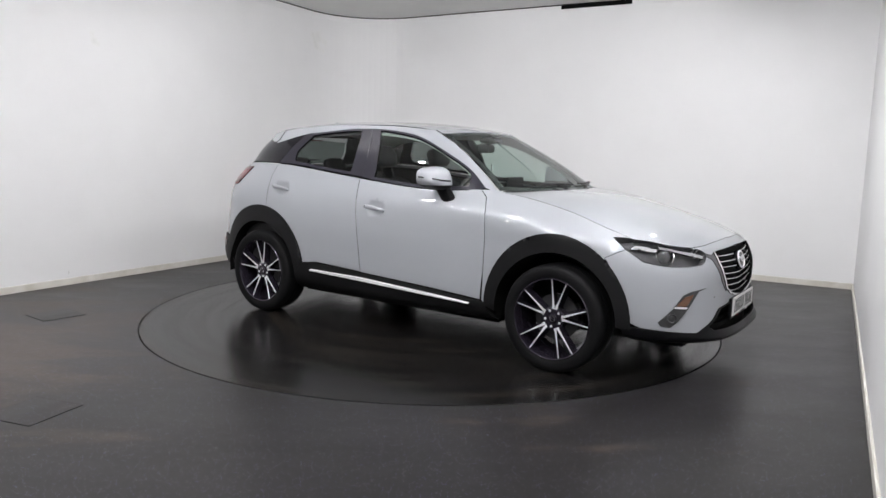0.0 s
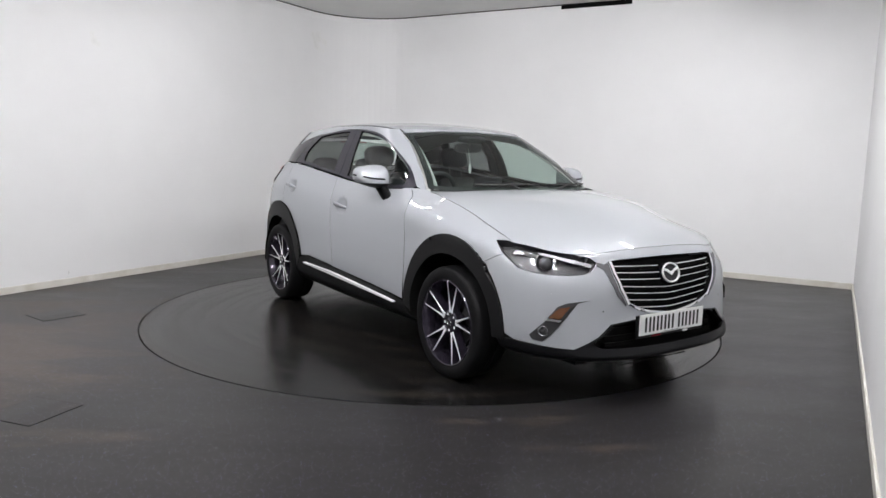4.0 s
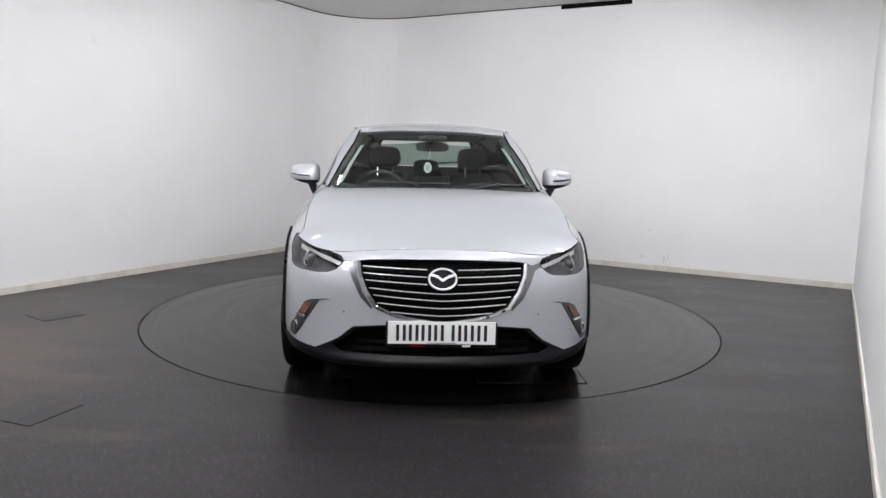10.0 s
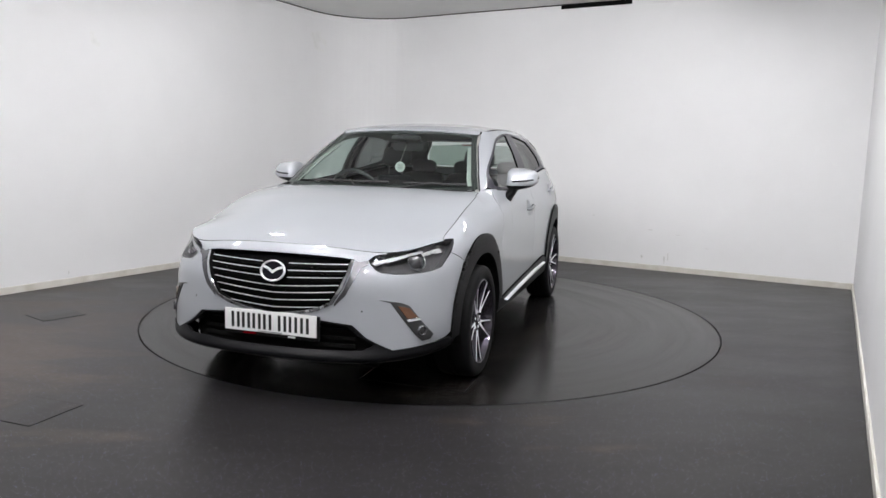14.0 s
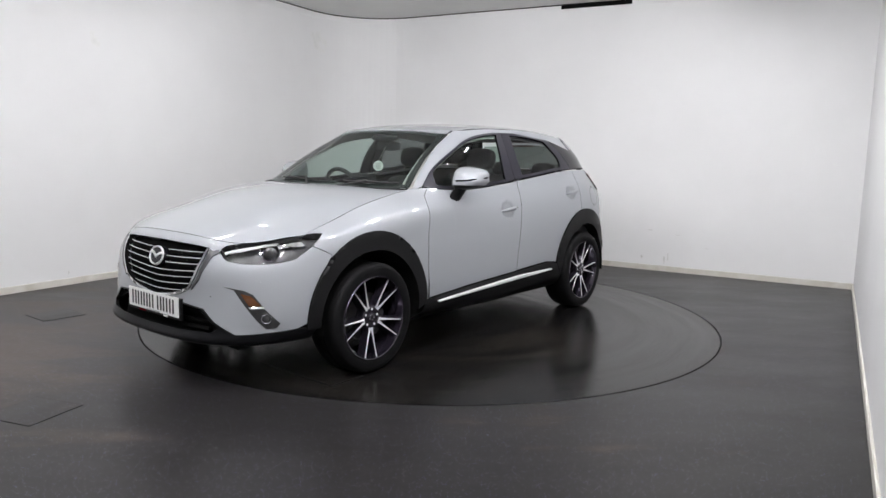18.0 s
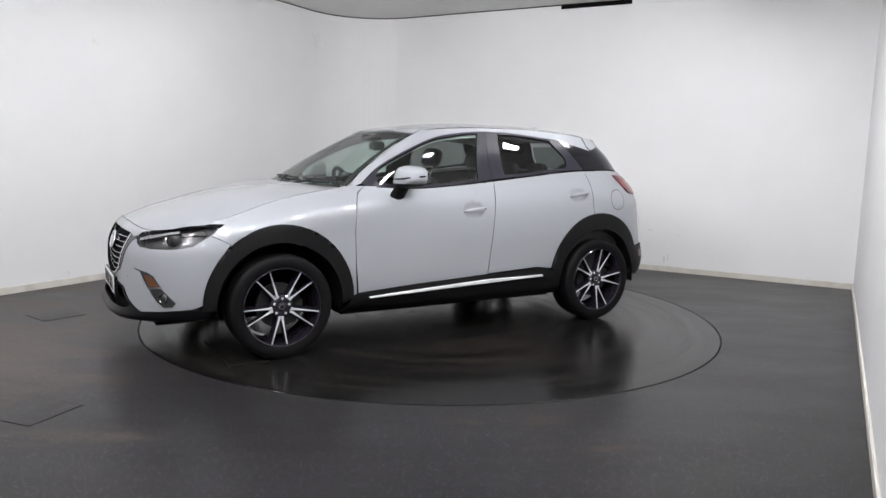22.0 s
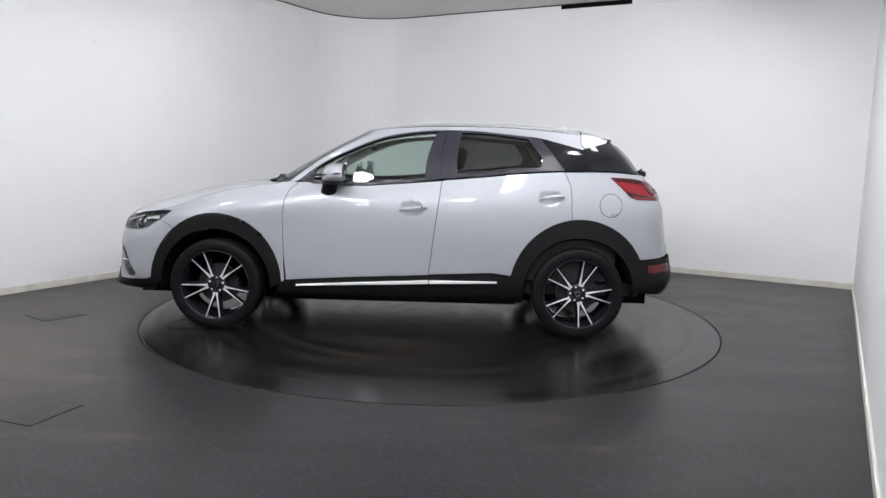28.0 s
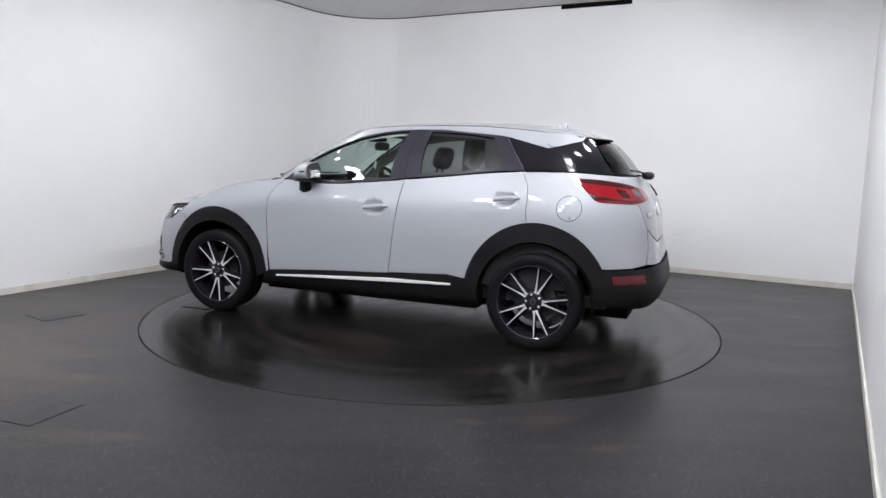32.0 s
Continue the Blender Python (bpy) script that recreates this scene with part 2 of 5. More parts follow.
sweep(bm, [room(W_BACK + 0.15, W_RIGHT), room(W_FRONT, W_RIGHT)], [(0, 0), (-0.15, 0), (-0.15, ROOM_H), (0, ROOM_H)])
tagged(part("wall_right", bm, WALL), "smooth white painted wall", "wall", kind="structure")
bm = bmesh.new()
sweep(bm, [room(W_FRONT, W_RIGHT + 0.15), room(W_FRONT, W_LEFT - 0.15)], [(0, 0), (-0.15, 0), (-0.15, ROOM_H), (0, ROOM_H)])
tagged(part("wall_front", bm, WALL), "plain white painted wall", "wall", kind="structure")
bm = bmesh.new()
sweep(bm, curve, [(0.0, 0), (0.0, 0.058), (0.006, 0.062), (0.014, 0.058), (0.014, 0)])
tagged(part("baseboard_back", bm, SKIRT), "low cream painted skirting board", "skirting", kind="structure")
bm = bmesh.new()
sweep(bm, [room(W_BACK, W_RIGHT), room(W_FRONT, W_RIGHT)], [(0.0, 0), (0.0, 0.058), (0.006, 0.062), (0.014, 0.058), (0.014, 0)])
tagged(part("baseboard_right", bm, SKIRT), "low cream painted skirting board", "skirting", kind="structure")
# a thin proud board runs round below the ceiling
bm = bmesh.new()
sweep(bm, curve, [(0.0, 3.02), (0.0, ROOM_H), (0.007, ROOM_H), (0.007, 3.02)])
tagged(part("trim_back", bm, WALL), "thin white board under the ceiling", "trim", kind="structure")
# a proud dark strip stands in for the shadow line at the ceiling
bm = bmesh.new()
sweep(bm, curve, [(0.007, ROOM_H - 0.012), (0.007, ROOM_H), (0.0095, ROOM_H), (0.0095, ROOM_H - 0.012)])
tagged(part("trim_shadow_gap", bm, DARK), "dark strip for the shadow line between wall and ceiling", "joint", kind="structure")
bm = bmesh.new()
sweep(bm, [room(W_BACK - 0.0115, -0.23), room(W_BACK - 0.0115, 0.62)], [(0.0, ROOM_H - 0.055), (0.0, ROOM_H - 0.002), (-0.004, ROOM_H - 0.002), (-0.004, ROOM_H - 0.055)])
tagged(part("trim_gap", bm, DARK), "dark open gap below the ceiling", "gap", kind="structure")
bm = bmesh.new()
box(bm, W_FRONT - 0.2, W_LEFT - 0.2, ROOM_H, W_BACK + 0.2, W_RIGHT + 0.2, ROOM_H + 0.1, Matrix(((ALONG.x, ACROSS.x, 0, 0), (ALONG.y, ACROSS.y, 0, 0), (0, 0, 1, 0), (0, 0, 0, 1))))
tagged(part("ceiling", bm, CEIL), "plain off-white ceiling", "ceiling", kind="structure")

TABLE_R = 2.231
bm = bmesh.new()
inner = [bm.verts.new((math.cos(2 * math.pi * i / 128) * (TABLE_R + 0.007), math.sin(2 * math.pi * i / 128) * (TABLE_R + 0.007), 0)) for i in range(128)]
outer = [bm.verts.new((math.cos(2 * math.pi * i / 128) * 12, math.sin(2 * math.pi * i / 128) * 12, 0)) for i in range(128)]
low = [bm.verts.new(v.co - Vector((0, 0, 0.08))) for v in inner]
for i in range(128):
    j = (i + 1) % 128
    bm.faces.new((inner[i], outer[i], outer[j], inner[j]))
    bm.faces.new((low[i], inner[i], inner[j], low[j]))
bm.faces.new(low)
tagged(part("floor", bm, FLOOR), "dark grey glossy speckled vinyl floor", "floor", kind="structure")
bm = bmesh.new()
lathe(bm, [(TABLE_R - 0.004, -0.06), (TABLE_R - 0.004, -0.002), (TABLE_R - 0.008, 0.0), (0.02, 0.0)], 128)
bmesh.ops.holes_fill(bm, edges=[e for e in bm.edges if e.is_boundary], sides=0)
turntable = tagged(part("turntable", bm, TABLE), "round dark vinyl turntable flush with the floor", "turntable")


def led_panel(a, b, size, tilt, aim):
    """A flat flood panel under the ceiling, leaning towards a point of the plan."""
    root = tagged(new("ceiling_light"), "square white flood panel under the ceiling, switched on", "ceiling light", "flood panels under the ceiling")
    spot = room(a, b, ROOM_H)
    way = room(*aim) - spot
    turn = math.atan2(way.y, way.x)
    drop = size / 2 * math.sin(radians(tilt)) + 0.03
    root.matrix_basis = Matrix.Translation(spot - Vector((0, 0, drop))) @ Matrix.Rotation(turn, 4, "Z") @ Matrix.Rotation(radians(-tilt), 4, "Y")
    h = size / 2
    bm = bmesh.new()
    box(bm, -h, -h, -0.012, h, h, -0.004)
    part("diffuser", bm, GLOW, root)
    bm = bmesh.new()
    box(bm, -h - 0.02, -h - 0.02, -0.003, h + 0.02, h + 0.02, 0.02, None, 0.004)
    part("housing", bm, WHITEP, root)
    for x0, y0, x1, y1 in ((-h - 0.02, -h - 0.02, h + 0.02, -h), (-h - 0.02, h, h + 0.02, h + 0.02), (-h - 0.02, -h, -h, h), (h, -h, h + 0.02, h)):
        bm = bmesh.new()
        box(bm, x0, y0, -0.018, x1, y1, -0.0035)
        part("frame", bm, WHITEP, root)
    bm = bmesh.new()
    box(bm, -0.02, -0.02, 0.018, 0.02, 0.02, drop / math.cos(radians(tilt)) + 0.012)
    part("bracket", bm, WHITEP, root)
    return root


# partly placed from car reflections; the rest and the lean added to light walls
LIGHTS = [(a, -1.8, 0.11, 35) for a in (-5.6, -4.6, -3.6)] + [(-2.6, -1.8, 0.13, 35), (-1.6, -1.8, 0.14, 35), (-0.6, -1.8, 0.17, 35)]
LIGHTS += [(a, 2.05, 0.21, 35) for a in (-6.2, -4.6, -3.4, -2.4, -1.4)]
LIGHTS += [(-0.4, 2.05, 0.20, 25), (0.6, 2.05, 0.19, 25), (1.6, 1.9, 0.155, 15)]
LIGHTS += [(-2.8, -0.1, 0.24, 45), (-3.7, 0.9, 0.24, 45), (-4.7, -0.2, 0.26, 45)]
for a, b, size, tilt in LIGHTS:
    led_panel(a, b, size, tilt, (3.0, -1.2))


def floor_hatch(x, y, size, turn):
    """A small access cover let into the floor, with a dark joint round it."""
    root = tagged(new("floor_hatch"), "square access cover set flush in the dark floor", "floor hatch", "covers in the floor")
    root.matrix_basis = pose(x, y, 0, 0, 0, turn)
    h = size / 2
    bm = bmesh.new()
    box(bm, -h, -h, 0.0, h, h, 0.0025, None, 0.001)
    part("cover", bm, FLOOR, root)
    for x0, y0, x1, y1 in ((-h - 0.003, -h - 0.003, h + 0.003, -h), (-h - 0.003, h, h + 0.003, h + 0.003), (-h - 0.003, -h, -h, h), (h, -h, h + 0.003, h)):
        bm = bmesh.new()
        box(bm, x0, y0, 0.0, x1, y1, 0.0012)
        part("joint", bm, DARK, root)


floor_hatch(-1.92, -2.42, 0.3, 70)
floor_hatch(-2.86, -0.44, 0.3, 52)
bm = bmesh.new()
box(bm, 1.62, 0.2, 0.0, 1.86, 0.82, 0.004, None, 0.0015)
part("service_plate", bm, TABLE, turntable, "flat service plate in the turntable")
for x0, y0, x1, y1 in ((1.612, 0.192, 1.868, 0.2), (1.612, 0.82, 1.868, 0.828), (1.612, 0.2, 1.62, 0.82), (1.86, 0.2, 1.868, 0.82)):
    bm = bmesh.new()
    box(bm, x0, y0, 0.0, x1, y1, 0.002)
    part("plate_joint", bm, DARK, turntable, "dark joint round the plate")


# ---- the car's skin: rings of the body, lofted; panels are cut from it ----
def smooth_curve(xs, ys, x):
    """A smooth curve through a few knots, without overshoot."""
    xs, ys, x = np.asarray(xs, float), np.asarray(ys, float), np.asarray(x, float)
    if xs[0] > xs[-1]:
        xs, ys = xs[::-1], ys[::-1]
    h, d = np.diff(xs), np.diff(ys) / np.diff(xs)
    m = np.empty_like(ys)
    m[0], m[-1] = d[0], d[-1]
    for i in range(1, len(xs) - 1):
        m[i] = 0 if d[i - 1] * d[i] <= 0 else (h[i - 1] + h[i]) / (h[i - 1] / d[i] + h[i] / d[i - 1])
    i = np.clip(np.searchsorted(xs, x) - 1, 0, len(xs) - 2)
    t = np.clip((x - xs[i]) / h[i], -0.5, 1.5)
    return ys[i] * (1 + 2 * t) * (1 - t) ** 2 + m[i] * h[i] * t * (1 - t) ** 2 + ys[i + 1] * t * t * (3 - 2 * t) + m[i + 1] * h[i] * t * t * (t - 1)


NS = 481
PARTS_S = (0.0, 0.36, 0.64, 1.0)
Z_KNOTS = (0.0, 0.12, 0.24, 0.36, 0.5, 0.64, 0.76, 0.88, 1.0)


def spread(p, n):
    d = np.concatenate([[0], np.cumsum(np.linalg.norm(np.diff(p, axis=0), axis=1))])
    q = np.linspace(0, d[-1], n)
    return np.stack([np.interp(q, d, p[:, 0]), np.interp(q, d, p[:, 1])], 1)


def ring(xf, xa, wa, wb, xb, xr, z, front=(3, 3), rear=(4, 4.2)):
    """Half an outline, from the middle of the nose round the side to the middle of the tail. z: nine heights on the way, or a function of x and y."""
    th = np.linspace(0, math.pi / 2, 600)
    f = np.stack([xa + (xf - xa) * np.cos(th) ** (2 / front[0]), wa * np.sin(th) ** (2 / front[1])], 1)
    t = np.linspace(0, 1, 200)
    m = np.stack([xa + (xb - xa) * t, wa + (wb - wa) * t * t * (3 - 2 * t)], 1)
    r = np.stack([xb + (xr - xb) * np.sin(th) ** (2 / rear[0]), wb * np.cos(th) ** (2 / rear[1])], 1)
    n = [round((PARTS_S[i + 1] - PARTS_S[i]) * (NS - 1)) for i in range(3)]
    p = np.concatenate([spread(f, n[0] + 1)[:-1], spread(m, n[1] + 1)[:-1], spread(r, n[2] + 1)])
    zz = z(p[:, 0], p[:, 1]) if callable(z) else smooth_curve(Z_KNOTS, z, np.linspace(0, 1, NS))
    return np.column_stack([p, zz])


class Loft:
    """A skin through rings, mirrored to both sides. u runs along the rings (0: nose, LU: tail, below 0 and past LU: the right side), w from ring to ring."""

    def __init__(self, rings, lu, lw, nv=161):
        k = np.array(rings)
        self.lu, self.lw, self.nv = lu, lw, nv
        gap = np.linalg.norm(np.diff(k, axis=0), axis=2).mean(1)
        kn = np.concatenate([[0], np.cumsum(gap)])
        kn /= kn[-1]
        v = np.linspace(0, 1, nv)
        g = np.empty((NS, nv, 3))
        tan = np.empty_like(k)
        for i in range(len(k)):
            a, b = max(i - 1, 0), min(i + 1, len(k) - 1)
            tan[i] = (k[b] - k[a]) / (kn[b] - kn[a])
        seg = np.clip(np.searchsorted(kn, v, side="right") - 1, 0, len(k) - 2)
        for j in range(nv):
            i = seg[j]
            h = kn[i + 1] - kn[i]
            t = (v[j] - kn[i]) / h
            g[:, j] = k[i] * (1 + 2 * t) * (1 - t) ** 2 + tan[i] * h * t * (1 - t) ** 2 + k[i + 1] * t * t * (3 - 2 * t) + tan[i + 1] * h * t * t * (t - 1)
        # mirrored copies at both ends keep the skin smooth across the middle
        flip = np.array([1, -1, 1])
        pad = 160
        self.pad = pad
        self.g = np.concatenate([g[pad:0:-1] * flip, g, g[-2:-pad - 2:-1] * flip])
        self.finish()

    def finish(self):
        du, dv = np.gradient(self.g, axis=0), np.gradient(self.g, axis=1)
        n = np.cross(du, dv)
        n /= np.maximum(np.linalg.norm(n, axis=2, keepdims=True), 1e-9)
        if n[self.pad + NS // 2, self.nv // 2, 1] < 0:
            n = -n
        self.n = n

    def at(self, uw, off=0.0):
        uw = np.asarray(uw, float)
        i = np.clip(uw[:, 0] / self.lu * (NS - 1) + self.pad, 0, len(self.g) - 1.001)
        j = np.clip(uw[:, 1] / self.lw * (self.nv - 1), 0, self.nv - 1.001)
        a, b = i.astype(int), j.astype(int)
        fa, fb = (i - a)[:, None], (j - b)[:, None]

        def mix(t):
            return (t[a, b] * (1 - fa) + t[a + 1, b] * fa) * (1 - fb) + (t[a, b + 1] * (1 - fa) + t[a + 1, b + 1] * fa) * fb
        n = mix(self.n)
        n /= np.linalg.norm(n, axis=1, keepdims=True)
        return mix(self.g) + n * off, n

    def find(self, view, p, q):
        """The chart place of a point seen from the side (x, z), front or rear (y, z) or above (x, y)."""
        ax = {"side": (0, 2), "front": (1, 2), "rear": (1, 2), "top": (0, 1)}[view]
        lo, hi = {"side": (self.pad, self.pad + NS), "front": (0, self.pad + NS // 2), "rear": (self.pad + NS // 2, len(self.g)), "top": (0, len(self.g))}[view]
        g, n = self.g[lo:hi], self.n[lo:hi]
        ok = {"side": n[..., 1] > 0.12, "front": n[..., 0] > 0.12, "rear": n[..., 0] < -0.12, "top": n[..., 2] > 0.12}[view]
        d = (g[..., ax[0]] - p) ** 2 + (g[..., ax[1]] - q) ** 2 + np.where(ok, 0, 1.0)
        a, b = np.unravel_index(np.argmin(d), d.shape)
        du, dw = self.lu / (NS - 1), self.lw / (self.nv - 1)
        start = np.array([(a + lo - self.pad) * du, b * dw])
        uw = start.copy()
        aim = np.array([p, q])
        for _ in range(5):
            k = self.at([uw, uw + (du / 2, 0), uw - (du / 2, 0), uw + (0, dw / 2), uw - (0, dw / 2)])[0][:, list(ax)]
            jac = np.column_stack([(k[1] - k[2]) / du, (k[3] - k[4]) / dw])
            if abs(np.linalg.det(jac)) < 1e-6:
                break
            uw = uw + np.clip(np.linalg.solve(jac, aim - k[0]), (-du, -dw), (du, dw))
            uw = np.clip(uw, start - (1.5 * du, 1.5 * dw), start + (1.5 * du, 1.5 * dw))
            uw[1] = min(max(uw[1], 0), self.lw)
        return uw

    def outline(self, *runs):
        """An outline from runs of points, each run (view, [(p, q), ...])."""
        return [self.find(view, p, q) for view, pts in runs for p, q in pts]


class Sheet:
    """A skin given as a function of two of the axes: cap(x, y) -> z."""

    def __init__(self, height):
        self.height = height

    def at(self, uw, off=0.0):
        uw = np.asarray(uw, float)
        x, y = uw[:, 0], uw[:, 1]
        z, e = self.height(x, y), 0.004
        n = np.column_stack([-(self.height(x + e, y) - self.height(x - e, y)) / (2 * e), -(self.height(x, y + e) - self.height(x, y - e)) / (2 * e), np.ones(len(x))])
        n /= np.linalg.norm(n, axis=1, keepdims=True)
        return np.column_stack([x, y, z]) + n * off, n


def inside(poly, pts):
    x, y = pts[:, 0], pts[:, 1]
    res = np.zeros(len(pts), bool)
    for (x0, y0), (x1, y1) in zip(poly, np.roll(poly, -1, axis=0)):
        if y0 != y1:
            res ^= ((y0 > y) != (y1 > y)) & (x < (x1 - x0) * (y - y0) / (y1 - y0) + x0)
    return res


def dense(poly, step, rounded=0.0):
    poly = np.asarray(poly, float)
    if rounded:
        out = []
        for i in range(len(poly)):
            a, b, c = poly[i - 1], poly[i], poly[(i + 1) % len(poly)]
            la, lc = np.linalg.norm(a - b), np.linalg.norm(c - b)
            p, q = b + (a - b) * min(rounded / max(la, 1e-9), 0.45), b + (c - b) * min(rounded / max(lc, 1e-9), 0.45)
            out += [p * (1 - t) ** 2 + 2 * b * t * (1 - t) + q * t * t for t in (0, 0.25, 0.5, 0.75, 1)]
        poly = np.array(out)
    out = []
    for a, b in zip(poly, np.roll(poly, -1, axis=0)):
        n = max(1, math.ceil(np.linalg.norm(b - a) / step))
        out += [a + (b - a) * t / n for t in range(n)]
    return np.array(out)


def shrink(poly, d):
    """Move an outline inward by d."""
    area = np.sum(poly[:, 0] * np.roll(poly[:, 1], -1) - np.roll(poly[:, 0], -1) * poly[:, 1])
    e = np.roll(poly, -1, axis=0) - np.roll(poly, 1, axis=0)
    n = np.column_stack([-e[:, 1], e[:, 0]]) * (1 if area > 0 else -1)
    return poly + n / np.maximum(np.linalg.norm(n, axis=1, keepdims=True), 1e-9) * d


from mathutils.geometry import delaunay_2d_cdt


def skin(chart, poly, holes=(), off=0.0, depth=0.018, step=0.03, gap=0.0027, edge=0.0008, rounded=0.0, bulge=None, flip=False, fold=True):
    """A panel: the outline cut from the chart, with a folded edge of its own depth. flip: the same for the other side of the car."""
    loops = [shrink(dense(poly, step, rounded), gap)] + [shrink(dense(h, step), -gap) for h in holes]
    verts, edges, base = [], [], 0
    for lp in loops:
        k = len(lp)
        verts += [tuple(p) for p in lp]
        edges += [(base + i, base + (i + 1) % k) for i in range(k)]
        base += k
    lo, hi = loops[0].min(0), loops[0].max(0)
    gx, gy = np.meshgrid(np.arange(lo[0] + step / 2, hi[0], step), np.arange(lo[1] + step / 2, hi[1], step))
    gx[1::2] += step / 2
    pts = np.column_stack([gx.ravel(), gy.ravel()])
    keep = inside(loops[0], pts)
    for h in loops[1:]:
        keep &= ~inside(h, pts)
    rim = np.concatenate(loops)
    pts = pts[keep]
    if len(pts):
        near = np.array([np.min((rim[:, 0] - p[0]) ** 2 + (rim[:, 1] - p[1]) ** 2) for p in pts])
        pts = pts[near > (0.45 * step) ** 2]
    verts += [tuple(p) for p in pts]
    vs, _, fs, orig, _, _ = delaunay_2d_cdt([Vector(v) for v in verts], edges, [], 0, 1e-7)
    vs = np.array([tuple(v) for v in vs])
    tri = np.array([f[:] for f in fs])
    c = vs[tri].mean(1)
    ok = inside(loops[0], c)
    for h in loops[1:]:
        ok &= ~inside(h, c)
    tri = tri[ok]
    p, n = chart.at(vs, off)
    if bulge:
        p = p + n * bulge(p)[:, None]
        fn = np.cross(p[tri[:, 1]] - p[tri[:, 0]], p[tri[:, 2]] - p[tri[:, 0]])
        fn *= np.sign(np.einsum("ij,ij->i", fn, n[tri[:, 0]]))[:, None]
        near = np.abs(bulge(p)) > 0
        acc = np.zeros_like(p)
        for k in range(3):
            np.add.at(acc, tri[:, k], fn)
        acc /= np.maximum(np.linalg.norm(acc, axis=1, keepdims=True), 1e-12)
        n = np.where(near[:, None], acc, n)
    # faces turn outward
    fn = np.cross(p[tri[:, 1]] - p[tri[:, 0]], p[tri[:, 2]] - p[tri[:, 0]])
    bad = np.einsum("ij,ij->i", fn, n[tri[:, 0]]) < 0
    tri[bad] = tri[bad][:, ::-1]
    points, faces = [tuple(q) for q in p], [tuple(int(i) for i in t) for t in tri]
    normals = {i: n[i] for i in range(len(p))}
    # the folded edge
    count = {}
    for t in faces:
        for a, b in ((t[0], t[1]), (t[1], t[2]), (t[2], t[0])):
            count[(a, b)] = count.get((a, b), 0) + 1
    border = [(a, b) for a, b in count if (b, a) not in count]
    main = len(faces)
    if depth:
        out = {}
        for a, b in border:
            t = p[b] - p[a]
            o = np.cross(t, n[a])
            for i in (a, b):
                out[i] = out.get(i, 0) + o / max(np.linalg.norm(o), 1e-12)
        one, two = {}, {}
        for i, o in out.items():
            o = o / max(np.linalg.norm(o), 1e-12)
            one[i] = len(points)
            points.append(tuple(p[i] + o * edge - n[i] * edge))
            two[i] = len(points)
            points.append(tuple(p[i] + o * edge - n[i] * depth))
        for a, b in border:
            faces.append((b, a, one[a], one[b]))
            faces.append((one[b], one[a], two[a], two[b]))
    points = np.array(points)
    if flip:
        points = points * (1, -1, 1)
        faces = [f[::-1] for f in faces]
    me = bpy.data.meshes.new("skin")
    me.from_pydata([tuple(q) for q in points], [], faces)
    me.polygons.foreach_set("use_smooth", [True] * len(faces))
    # the deep side of the fold is coloured dark, as shade in the panel gaps
    if depth and fold:
        me.polygons.foreach_set("material_index", [0] * main + [0, 1] * ((len(faces) - main) // 2))
    me.update()
    loopn = []
    for fi, f in enumerate(faces):
        if fi < main:
            loopn += [tuple(normals[i] * ((1, -1, 1) if flip else 1)) for i in f]
        else:
            loopn += [tuple(me.polygons[fi].normal)] * len(f)
    me.normals_split_custom_set(loopn)
    return me


# ---- the car ----
car = tagged(new("car"), "pearl white compact crossover car with black plastic cladding", "car")

HOOD_X = (1.0, 1.27, 1.55, 1.76, 1.98, 2.2, 2.36)


def hood_z(x, y):
    mid = smooth_curve(HOOD_X, (1.078, 1.066, 1.032, 0.988, 0.925, 0.856, 0.795), x)
    drop = smooth_curve((1.0, 1.27, 1.55, 1.87, 1.96, 2.07, 2.17, 2.25, 2.36), (0.02, 0.035, 0.058, 0.096, 0.0805, 0.06, 0.0535, 0.05, 0.035), x)
    half = smooth_curve((1.0, 1.5, 1.87, 1.98, 2.15, 2.27, 2.36), (0.72, 0.73, 0.735, 0.70, 0.59, 0.48, 0.42), x)
    return mid - drop * np.minimum(np.abs(y) / half, 1.25) ** 3


def belt_z(x):
    return smooth_curve((1.0, 0.93, 0.6, 0.05, -0.34, -0.9, -1.245, -1.45, -1.7), (1.062, 1.06, 1.048, 1.086, 1.127, 1.178, 1.184, 1.172, 1.15), x)


def top_z(x, y):
    return np.where(x > 1.0, hood_z(x, y), belt_z(x))


def roof_mid(x):
    return smooth_curve((0.52, 0.39, 0.24, 0.0, -0.4, -0.86, -1.12, -1.4), (1.455, 1.485, 1.506, 1.525, 1.531, 1.517, 1.487, 1.405), x)


def roof_z(x, y):
    rail = smooth_curve((0.52, 0.24, 0.0, -0.4, -0.86, -1.12, -1.4), (1.43, 1.468, 1.482, 1.487, 1.465, 1.432, 1.375), x)
    return roof_mid(x) - (roof_mid(x) - rail) * (np.abs(y) / 0.58) ** 2.4


